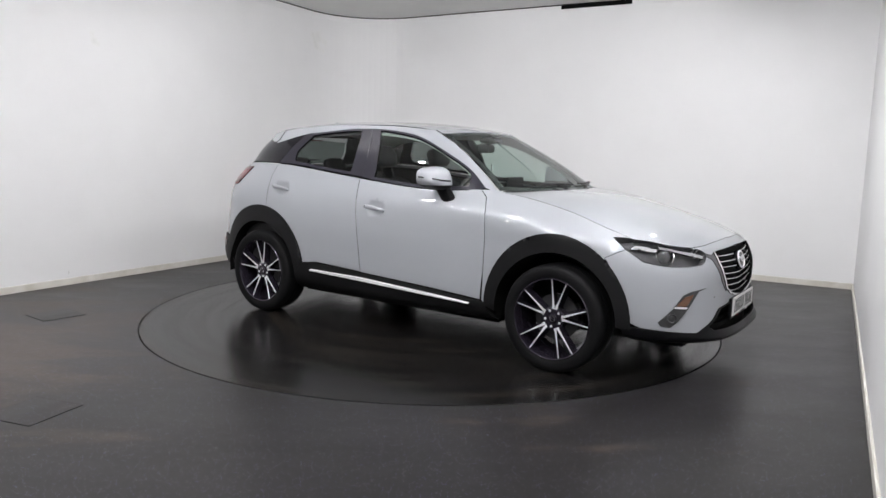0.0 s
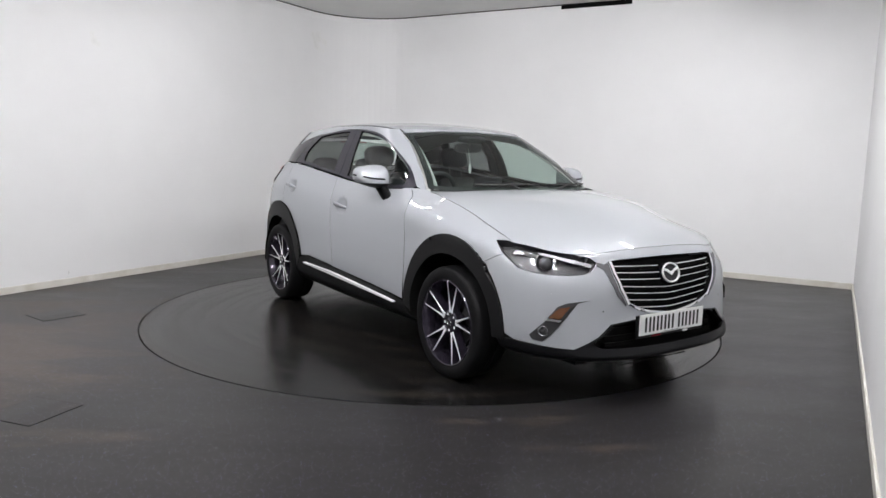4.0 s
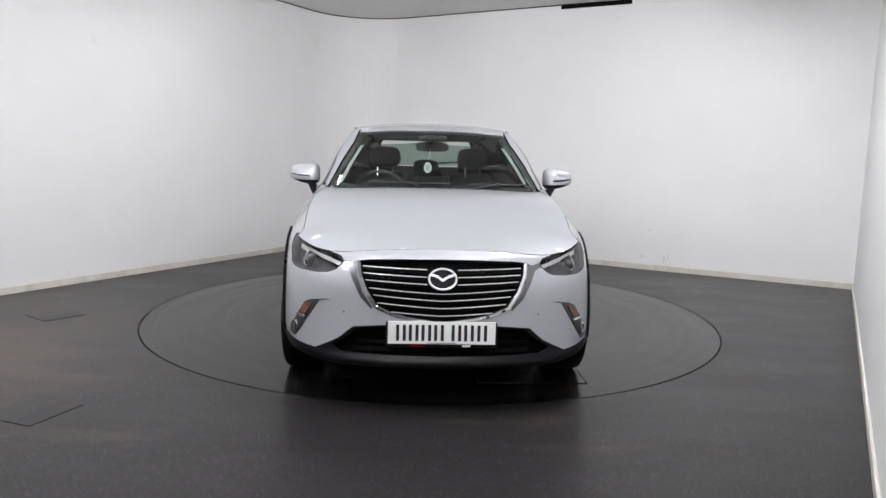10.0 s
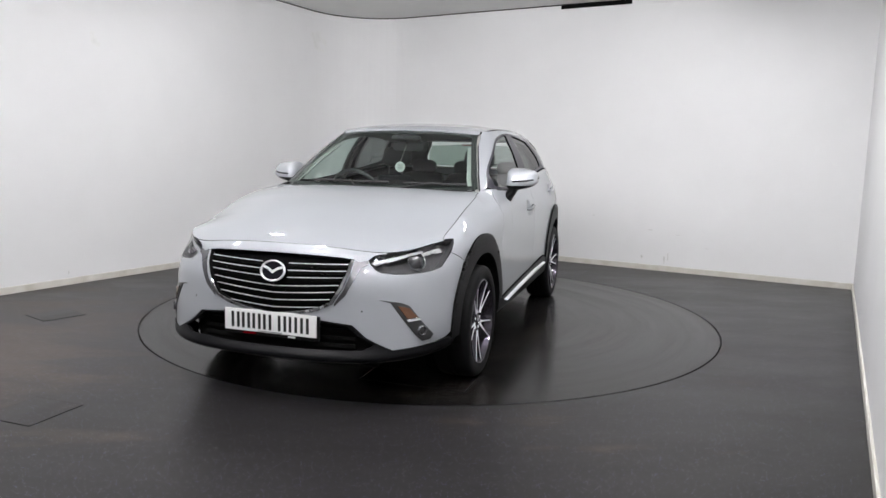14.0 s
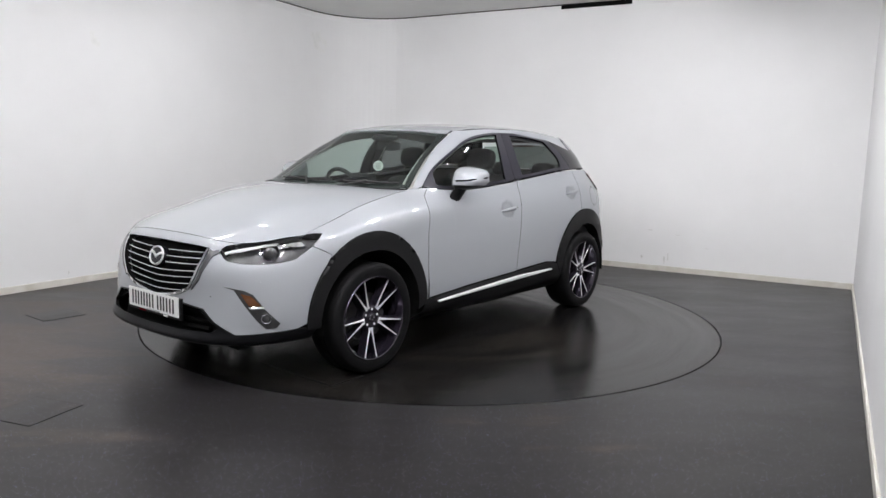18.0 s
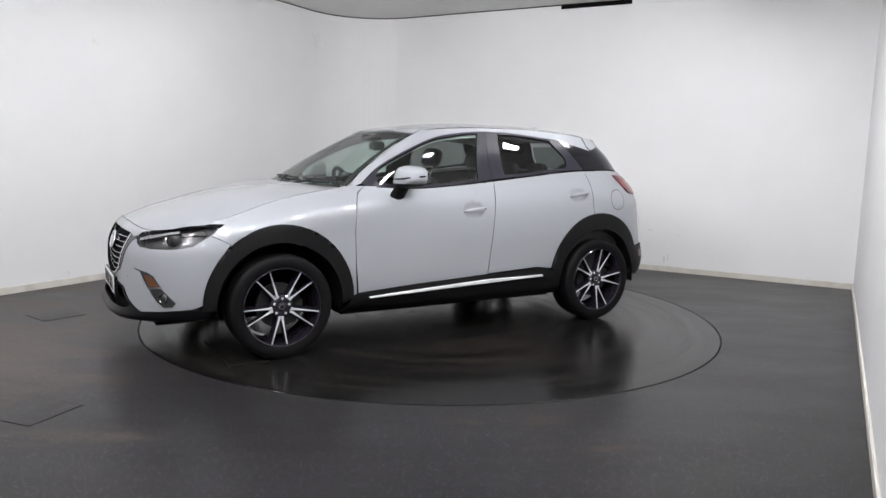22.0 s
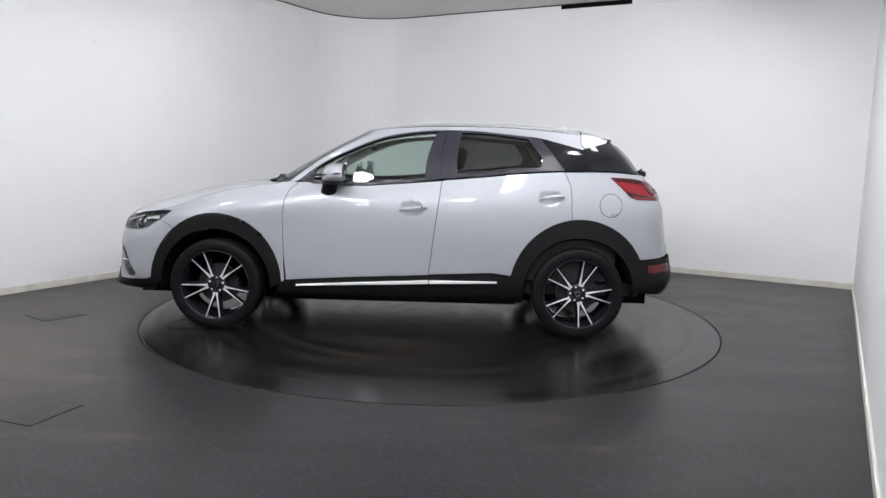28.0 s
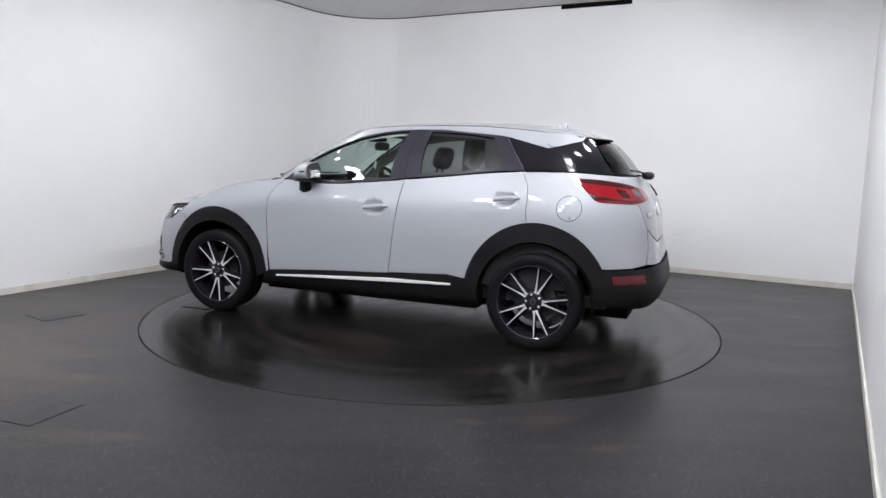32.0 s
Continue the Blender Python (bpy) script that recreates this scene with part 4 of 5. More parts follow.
def build_wheel(x, side, spin):
    t, b = wheel_meshes()
    y = side * 0.764
    turn = Matrix.Translation((x, y, HUB_Z)) @ Matrix.Rotation(radians(spin), 4, "Y") @ (Matrix.Rotation(math.pi, 4, "Z") if side < 0 else Matrix())
    root = part("wheel", t, RUBBER, car, "black road tyre on dark alloy wheel", True)
    root.matrix_basis = turn
    part("rim", b, RIMDARK, root, "dark metallic alloy rim", True)
    for i in range(5):
        q = Matrix.Rotation(2 * math.pi * i / 5, 4, "Y")
        d = part("spoke", spoke_mesh(True), RIMDARK, root)
        s = part("spoke_face", spoke_mesh(False), STEEL, root, "bright machined spoke face")
        d.matrix_basis = q
        s.matrix_basis = q
    bm = bmesh.new()
    lathe(bm, [(0.0, 0.079), (0.022, 0.079), (0.029, 0.077), (0.031, 0.07), (0.034, 0.07), (0.06, 0.074), (0.071, 0.07), (0.076, 0.05), (0.076, 0.0)], 32, axis="y")
    part("hub", bm, RIMDARK, root, "", True)
    bm = bmesh.new()
    lathe(bm, [(0.014, 0.0795), (0.015, 0.082), (0.018, 0.082), (0.019, 0.0795)], 24, axis="y")
    part("hub_badge", bm, CHROME, root, "chrome ring badge", True)
    for i in range(5):
        a = 2 * math.pi * (i + 0.5) / 5
        bm = bmesh.new()
        lathe(bm, [(0.0, 0.075), (0.007, 0.075), (0.0085, 0.073), (0.0085, 0.05)], 6, axis="y", m=Matrix.Translation((0.05 * math.sin(a), 0, 0.05 * math.cos(a))))
        part("wheel_nut", bm, STEEL, root)
    bm = bmesh.new()
    lathe(bm, [(0.06, 0.018), (0.142, 0.018), (0.142, -0.006), (0.06, -0.006)], 48, axis="y")
    part("brake_disc", bm, DISC, root, "", True)
    bm = bmesh.new()
    lathe(bm, [(0.10, 0.03), (0.148, 0.03), (0.152, 0.0), (0.148, -0.04), (0.1, -0.04)], 10, radians(130), radians(195), axis="y")
    part("brake_caliper", bm, DISC, root)
    return root


build_wheel(AXLE_F, 1, -41)
build_wheel(AXLE_R, 1, -20)
build_wheel(AXLE_F, -1, 10)
build_wheel(AXLE_R, -1, 0)

# dark wheel wells and floor pan under the body
for x in (AXLE_F, AXLE_R):
    for side in (1, -1):
        bm = bmesh.new()
        lathe(bm, [(0.388, side * 0.852), (0.39, side * 0.5), (0.05, side * 0.5)], 28, radians(-6), radians(186), axis="y", m=Matrix.Translation((x, 0, HUB_Z)))
        part("wheel_well", bm, DARK, car)
bm = bmesh.new()
box(bm, -1.62, -0.5, 0.2, 2.2, 0.5, 0.3)
box(bm, -0.62, -0.76, 0.22, 1.1, 0.76, 0.3)
part("underbody", bm, DARK, car)


# ---- car: lamps, grille, mirrors, handles and other fittings ----
def seat_on(chart, view, p, q, off=0.0, flip=False):
    """A pose on the skin: z along the outward normal, x along the car's length or width."""
    pos, n = chart.at([chart.find(view, p, q)], off)
    pos, n = Vector(pos[0]), Vector(n[0])
    if flip:
        pos.y, n.y = -pos.y, -n.y
    up = Vector((0, 0, 1))
    x = up.cross(n).normalized()
    y = n.cross(x)
    return Matrix(((x.x, y.x, n.x, pos.x), (x.y, y.y, n.y, pos.y), (x.z, y.z, n.z, pos.z), (0, 0, 0, 1)))


def turned(name, profile, mat, m, parent=None, label="", n=32):
    bm = bmesh.new()
    lathe(bm, profile, n, m=m)
    bmesh.ops.recalc_face_normals(bm, faces=bm.faces)
    return part(name, bm, mat, parent or car, label, True)


def tube(bm, path, radius, sides=8):
    """A round bar along points."""
    rows = []
    for i, p in enumerate(path):
        p = Vector(p)
        d = (Vector(path[min(i + 1, len(path) - 1)]) - Vector(path[max(i - 1, 0)])).normalized()
        a = d.cross(Vector((0, 0, 1)) if abs(d.z) < 0.9 else Vector((1, 0, 0))).normalized()
        b = d.cross(a)
        rows.append([bm.verts.new(p + (a * math.cos(2 * math.pi * k / sides) + b * math.sin(2 * math.pi * k / sides)) * radius) for k in range(sides)])
    for p, q in zip(rows, rows[1:]):
        for k in range(sides):
            bm.faces.new((p[k], p[(k + 1) % sides], q[(k + 1) % sides], q[k]))
    bm.faces.new(rows[0])
    bm.faces.new(rows[-1][::-1])
    bmesh.ops.recalc_face_normals(bm, faces=bm.faces)
    return bm


def blob(bm, centre, size, m=None, power=2.6, seg=20, rings=12):
    """A soft block: a ball squared off towards a box."""
    res = bmesh.ops.create_uvsphere(bm, u_segments=seg, v_segments=rings, radius=1)
    for v in res["verts"]:
        d = v.co.normalized()
        k = (abs(d.x) ** power + abs(d.y) ** power + abs(d.z) ** power) ** (-1 / power)
        v.co = Vector((centre[0] + d.x * k * size[0] / 2, centre[1] + d.y * k * size[1] / 2, centre[2] + d.z * k * size[2] / 2))
        if m:
            v.co = m @ v.co
    return bm


# headlamps
lamp_top = [np.array((u, 1.047)) for u in np.linspace(tip[0], BODY.find("top", 1.951, 0.757)[0], 12)]
lamp_poly = lamp_low[:] + lamp_top
head_lamps = pair("headlamp", BODY, lamp_poly, LENS, "clear headlamp cover over a smoked housing", off=-0.001, depth=0.0, gap=0.002)
pair("lamp_bowl", BODY, lamp_poly, LAMPIN, "smoked grey lamp housing", parent=head_lamps, off=-0.05, gap=0.004, depth=-0.047, fold=False)
for flip in (False, True):
    lamp = head_lamps[flip]
    m = seat_on(BODY, "front", 0.685, 0.762, -0.034, flip) @ Matrix.Scale(1.14, 4)
    turned("projector_ring", [(0.041, -0.01), (0.043, 0.004), (0.046, 0.006), (0.048, 0.002), (0.048, -0.02)], CHROME, m, lamp, "bright projector ring")
    turned("projector_lens", [(0.0, 0.022), (0.012, 0.0205), (0.022, 0.016), (0.031, 0.008), (0.038, -0.004), (0.042, -0.02)], BALL, m, lamp, "dark glassy projector lens")
    me = skin(BODY, BODY.outline(("front", [(0.7, 0.792), (0.76, 0.806), (0.776, 0.786), (0.705, 0.776)])), off=-0.03, depth=0.012, gap=0, step=0.02, flip=flip)
    mesh_part("light_guide", me, CHROME, lamp, "chrome lamp reflector")
    me = skin(BODY, BODY.outline(("front", [(0.497, 0.75), (0.56, 0.768), (0.66, 0.791), (0.7, 0.798), (0.695, 0.787), (0.655, 0.778), (0.58, 0.754), (0.512, 0.736)])), off=-0.012, depth=0.012, gap=0, step=0.02, flip=flip)
    mesh_part("light_bar", me, SILVERP, lamp, "pale light bar")

# grille
rim_out = [p for p in GRILLE[3:]]
rim_in = [(0.0, 0.476), (0.048, 0.480), (0.16, 0.496), (0.243, 0.516), (0.318, 0.55), (0.364, 0.624), (0.395, 0.702), (0.401, 0.757)]
rim_half = BODY.outline(("front", rim_out[::-1] + rim_in[::-1]))
rim_half[0][0] = rim_half[-1][0] = 0
one("grille_surround", BODY, mirrored(rim_half), CHROME, "chrome grille surround", off=0.006, gap=-0.001, depth=0.03, step=0.02)
pair("grille_wing", BODY, BODY.outline(("front", [(0.418, 0.757), (0.442, 0.747), (0.478, 0.757), (0.486, 0.740), (0.455, 0.722), (0.432, 0.665), (0.395, 0.59), (0.34, 0.533), (0.338, 0.545), (0.386, 0.618), (0.414, 0.70)])), WING, "satin silver trim beside the grille", off=0.004, gap=0.001, depth=0.01, step=0.02)


def grille_half(z):
    """Half width of the grille opening at a height."""
    zs = [p[1] for p in GRILLE[3:]][::-1]
    ys = [p[0] for p in GRILLE[3:]][::-1]
    return float(np.interp(z, zs, ys)) - 0.02


for i, z in enumerate((0.729, 0.693, 0.657, 0.612, 0.577, 0.54, 0.503)):
    half = grille_half(z + 0.012)
    start = 0.075 if i < 3 else 0.0
    dip = (0.02, 0.026, 0.032, 0.045, 0.048, 0.05, 0.05)[i]
    n = 10
    ys = [start + (half - start) * k / n for k in range(n + 1)]

    def level(y):
        return z + dip * (y / 0.4) ** 1.3 * 0.65

    up = [(y, level(y) + 0.0013) for y in ys]
    down = [(y, level(y) - 0.0013) for y in reversed(ys)]
    if start:
        pair("grille_bar", BODY, BODY.outline(("front", up + down)), SATIN, "thin bright grille bar", off=-0.012, gap=0, depth=0.005, step=0.03)
        pair("grille_slat", BODY, BODY.outline(("front", [(y, q - 0.004) for y, q in up] + [(y, q - 0.014) for y, q in down])), DARK, "black grille slat", off=-0.020, gap=0, depth=0.016, step=0.03)
    else:
        hp = BODY.outline(("front", up + down))
        hs = BODY.outline(("front", [(y, q - 0.004) for y, q in up] + [(y, q - 0.014) for y, q in down]))
        for h in (hp, hs):
            h[0][0] = h[-1][0] = 0
        one("grille_bar", BODY, mirrored(hp), SATIN, "thin bright grille bar", off=-0.012, gap=0, depth=0.005, step=0.03)
        one("grille_slat", BODY, mirrored(hs), DARK, "black grille slat", off=-0.020, gap=0, depth=0.016, step=0.03)

# badge: an oval ring with a winged V
def badge(name, m, w, h, parent, mat=SATIN):
    bm = bmesh.new()
    n = 40
    rows = []
    for i in range(n):
        a = 2 * math.pi * i / n
        c, s = math.cos(a), math.sin(a)
        rows.append([bm.verts.new(m @ Vector((c * (w - d), s * (h - d), z))) for d, z in ((0, 0), (0.001, 0.007), (0.004, 0.009), (0.009, 0.007), (0.010, 0))])
    for i in range(n):
        p, q = rows[i], rows[(i + 1) % n]
        for j in range(4):
            bm.faces.new((p[j], q[j], q[j + 1], p[j + 1]))
    for s in (-1, 1):
        pts = [(0, -h * 0.26), (s * w * 0.36, h * 0.08), (s * w * 0.88, h * 0.3), (s * w * 0.85, h * 0.5), (s * w * 0.4, h * 0.34), (0, h * 0.02)]
        top = [bm.verts.new(m @ Vector((x, y, 0.008))) for x, y in pts]
        low = [bm.verts.new(m @ Vector((x, y, 0.0))) for x, y in pts]
        bm.faces.new(top)
        for j in range(len(pts)):
            bm.faces.new((top[j], low[j], low[(j + 1) % len(pts)], top[(j + 1) % len(pts)]))
    bmesh.ops.recalc_face_normals(bm, faces=bm.faces)
    return part(name, bm, mat, parent, "chrome oval badge", False)


front_at = seat_on(BODY, "front", 0.0, 0.685, 0.0)
badge("badge", front_at, 0.071, 0.055, car)
turned("badge_backing", [(0.0, 0.002), (0.058, 0.002), (0.066, -0.008), (0.068, -0.03)], GLOSS, front_at @ Matrix.Scale(0.82, 4, (0, 1, 0)), car, "gloss black badge backing")

# number plates, their characters as plain bars
def number_plate(m, parent, mat, faded=False):
    bm = bmesh.new()
    box(bm, -0.26, -0.0555, 0, 0.26, 0.0555, 0.006, m, 0.002)
    plate = part("number_plate", bm, mat, parent, "white plate with plain black bars")
    for x in (-0.197, -0.136, -0.075, -0.014, 0.07, 0.131, 0.195):
        bm = bmesh.new()
        box(bm, x - 0.0235, -0.0395, 0.0055, x - 0.0085, 0.0395, 0.0072, m)
        box(bm, x + 0.0085, -0.0395, 0.0055, x + 0.0235, 0.0395, 0.0072, m)
        part("bar", bm, BLACKP, plate, "plain black double bar")
    bm = bmesh.new()
    box(bm, -0.07, -0.0515, 0.0055, 0.07, -0.0485, 0.007, m)
    part("bar", bm, BLACKP, plate, "thin black bar")
    for x in (-0.235, 0.235):
        turned("plate_screw", [(0.0, 0.009), (0.005, 0.0085), (0.006, 0.006)], WHITEP, m @ Matrix.Translation((x, 0.035, 0)), plate, "", 10)
    bm = bmesh.new()
    box(bm, -0.27, -0.072, -0.02, 0.27, 0.05, -0.001, m, 0.004)
    part("plate_holder", bm, CLAD, parent, "black plastic plate holder")
    for x, w, mt in ((-0.12, 0.035, LAMPRED), (0.12, 0.02, PLATEW)):
        bm = bmesh.new()
        box(bm, x - w, -0.07, -0.002, x + w, -0.06, 0.001, m)
        part("holder_mark", bm, mt, parent, "small printed mark")
    return plate


plate_m = Matrix(((0, 0, 1, 2.404), (1, 0, 0, 0), (0, 1, 0, 0.428), (0, 0, 0, 1)))
number_plate(plate_m, car, PLATEW)
# intake grid
for i, z in enumerate((0.34, 0.372, 0.41)):
    half = (0.44, 0.44, 0.40)[i]
    hp = BODY.outline(("front", [(half * k / 8, z + 0.006) for k in range(9)] + [(half * k / 8, z - 0.006) for k in range(8, -1, -1)]))
    hp[0][0] = hp[-1][0] = 0
    one("intake_slat", BODY, mirrored(hp), DARK, "black intake slat", off=-0.045, gap=0, depth=0.02, step=0.04)

# fog lamps with indicator
# the thin inner tip is a dark sliver drawn for the shaded bumper crease
FOG = [(0.545, 0.573), (0.595, 0.566), (0.645, 0.557), (0.68, 0.538), (0.724, 0.461), (0.768, 0.384), (0.759, 0.361), (0.732, 0.357), (0.705, 0.394), (0.655, 0.474), (0.6, 0.558)]
fogs = pair("fog_lamp_bezel", BODY, BODY.outline(("front", FOG)), BEZEL, "gloss black fog lamp bezel", off=0.004, gap=0.001, depth=0.014, step=0.02)
for flip in (False, True):
    b = fogs[flip]
    me = skin(BODY, BODY.outline(("front", [(0.627, 0.545), (0.677, 0.531), (0.715, 0.477), (0.670, 0.474)])), off=0.009, gap=0.003, depth=0.008, step=0.02, flip=flip, rounded=0.012)
    mesh_part("indicator", me, AMBER, b, "amber indicator lens")
    me = skin(BODY, BODY.outline(("front", [(0.668, 0.472), (0.717, 0.476), (0.722, 0.466), (0.675, 0.462)])), off=0.010, gap=0, depth=0.008, step=0.02, flip=flip)
    mesh_part("trim_line", me, CHROME, b, "thin chrome line")
    m = seat_on(BODY, "front", 0.729, 0.411, 0.006, flip)
    turned("fog_ring", [(0.017, 0.0), (0.019, 0.006), (0.023, 0.008), (0.027, 0.003), (0.028, -0.004)], WING, m, b, "silver fog lamp ring", 24)
    turned("fog_lens", [(0.0, 0.005), (0.010, 0.004), (0.0175, 0.001)], BEZEL, m, b, "dark fog lamp lens", 24)

# round sensors let into the bumper
for flip in (False, True):
    for y, z in ((0.475, 0.515), (0.70, 0.60)):
        m = seat_on(BODY, "front", y, z, 0.0, flip)
        turned("bumper_sensor", [(0.0, 0.0012), (0.003, 0.001), (0.0045, 0.0)] if z < 0.55 else [(0.0, 0.0012), (0.003, 0.001), (0.004, 0.0)], BEZEL if z < 0.55 else PAINT, m, car, "small grey bumper plug", 14)

# tail lamps
TAIL_S, TAIL_R = [(-1.262, 1.146), (-1.34, 1.075), (-1.405, 1.012), (-1.44, 1.0)], [(0.62, 0.988), (0.45, 1.0), (0.36, 1.012), (0.345, 1.03), (0.36, 1.075), (0.45, 1.093), (0.56, 1.118), (0.66, 1.138)]
tails = pair("tail_lamp", BODY, BODY.outline(("side", TAIL_S), ("rear", TAIL_R)), LAMPRED, "red tail lamp with clear insert", off=0.008, gap=0.001, depth=0.02, step=0.02)
for flip in (False, True):
    m = seat_on(BODY, "rear", 0.52, 1.05, 0.010, flip)
    turned("lamp_ring", [(0.0, 0.003), (0.018, 0.003), (0.027, 0.002), (0.03, 0.0)], WING, m @ Matrix.Scale(1.4, 4, (1, 0, 0)), tails[flip], "clear silver reversing lamp", 24)
    me = skin(BODY, BODY.outline(("rear", [(0.44, 1.02), (0.405, 1.025), (0.41, 1.07), (0.44, 1.075)])), off=0.0105, gap=0, depth=0.004, step=0.02, flip=flip)
    mesh_part("lamp_insert", me, SILVERP, tails[flip], "pale lamp insert")
    me = skin(BODY, BODY.outline(("rear", [(0.655, 1.03), (0.60, 1.025), (0.595, 1.07), (0.645, 1.078)])), off=0.0105, gap=0, depth=0.004, step=0.02, flip=flip, rounded=0.01)
    mesh_part("lamp_insert", me, REDDARK, tails[flip], "dark red lamp insert")
    me = skin(BODY, BODY.outline(("side", [(-1.36, 1.05), (-1.402, 1.016)]), ("rear", [(0.69, 1.004), (0.62, 0.995), (0.45, 1.008), (0.45, 1.016), (0.62, 1.008), (0.70, 1.02)])), off=0.0095, gap=0.0, depth=0.003, step=0.02, flip=flip)
    mesh_part("lamp_rim", me, REDDARK, tails[flip], "dark lower rim")
    me = skin(BODY, BODY.outline(("side", [(-1.272, 1.141), (-1.30, 1.118)]), ("rear", [(0.62, 1.093), (0.45, 1.078), (0.38, 1.069), (0.37, 1.073), (0.45, 1.09), (0.56, 1.115), (0.655, 1.134)])), off=0.0095, gap=0.0, depth=0.003, step=0.02, flip=flip)
    mesh_part("lamp_band", me, REDDARK, tails[flip], "dark smoked upper band")
    # row of red dots imitating the ceiling lights mirrored in the lens
    for k in range(6):
        y = 0.68 - 0.035 * k
        m = seat_on(BODY, "rear", y, 1.128 - 0.0075 * k, 0.010, flip)
        turned("lamp_glint", [(0.0, 0.002), (0.004, 0.001), (0.005, 0.0)], LAMPRED, m, tails[flip], "", 8)
pair("rear_reflector", BODY, BODY.outline(("side", [(-1.535, 0.53)]), ("rear", [(0.62, 0.535), (0.62, 0.475)]), ("side", [(-1.55, 0.475)])), REFLECT, "red bumper reflector", off=0.0165, gap=0, depth=0.006, step=0.03)

# tailgate fittings
rear_at = seat_on(BODY, "rear", 0.0, 0.93, 0.0)
badge("badge", rear_at, 0.062, 0.05, car)
for i, (y, w) in enumerate(((0.47, 0.016), (0.435, 0.014), (0.41, 0.007), (0.385, 0.014))):
    me = skin(BODY, BODY.outline(("rear", [(y + w, 0.90), (y - w, 0.902), (y - w, 0.927), (y + w, 0.925)])), off=0.003, gap=0, depth=0.004, step=0.03)
    mesh_part("badge_bar", me, CHROME, car, "plain chrome badge bar")
bm = bmesh.new()
blob(bm, (-1.655, 0.0, 1.165), (0.09, 0.16, 0.06))
wiper_r = part("rear_wiper", bm, GLOSS, car, "black rear wiper housing", True)
bm = bmesh.new()
tube(bm, [(-1.64, 0.0, 1.175), (-1.60, 0.22, 1.20), (-1.575, 0.34, 1.205)], 0.008)
part("wiper_arm", bm, GLOSS, wiper_r)
# spoiler fins and brake light
for s in (1, -1):
    bm = bmesh.new()
    pts = [(-1.06, 1.338), (-1.13, 1.36), (-1.275, 1.408), (-1.29, 1.40), (-1.285, 1.35), (-1.25, 1.30), (-1.15, 1.30)]
    a = [bm.verts.new((x, s * (0.56 - 0.3 * max(0, -1.05 - x)), z)) for x, z in pts]
    b = [bm.verts.new((x, s * (0.535 - 0.3 * max(0, -1.05 - x)), z)) for x, z in pts]
    bm.faces.new(a)
    bm.faces.new(b[::-1])
    for j in range(len(pts)):
        bm.faces.new((a[j], b[j], b[(j + 1) % len(pts)], a[(j + 1) % len(pts)]))
    bmesh.ops.recalc_face_normals(bm, faces=bm.faces)
    part("spoiler_fin", bm, GLOSS, spoiler, "gloss black side fin")
bm = bmesh.new()
box(bm, -1.362, -0.13, 1.372, -1.34, 0.13, 1.386, None, 0.003)
part("brake_light", bm, LAMPRED, spoiler, "slim red brake light")
bm = bmesh.new()
pts = [(-0.95, 0.0), (-0.99, 0.022), (-1.02, 0.034), (-1.04, 0.033), (-1.05, 0.0)]
zr = float(roof_z(np.array([-1.0]), np.array([0.0]))[0]) - 0.004
for w, sc in ((0.022, 1.0),):
    left = [bm.verts.new((x, w * (1 - 14 * h * 0.9), zr + h)) for x, h in pts]
    right = [bm.verts.new((x, -w * (1 - 14 * h * 0.9), zr + h)) for x, h in pts]
    bm.faces.new(left)
    bm.faces.new(right[::-1])
    for j in range(4):
        bm.faces.new((left[j], right[j], right[j + 1], left[j + 1]))
bmesh.ops.recalc_face_normals(bm, faces=bm.faces)
part("roof_aerial", bm, PAINT, car, "white fin aerial", True)
# fuel flap on the car's left
flap = [(-1.254 + 0.082 * math.cos(a), 0.955 + 0.082 * math.sin(a)) for a in np.linspace(0, 2 * math.pi, 28)[:-1]]
hole = [(-1.254 + 0.078 * math.cos(a), 0.955 + 0.078 * math.sin(a)) for a in np.linspace(0, 2 * math.pi, 28)[:-1]]
one("fuel_flap_gap", BODY, BODY.outline(("side", flap)), DARK, off=0.0012, gap=0, depth=0.0, step=0.02, holes=[BODY.outline(("side", hole))])
one("fuel_flap", BODY, BODY.outline(("side", hole)), PAINT, "round white fuel flap", off=0.0016, gap=0.0, depth=0.002, step=0.02)

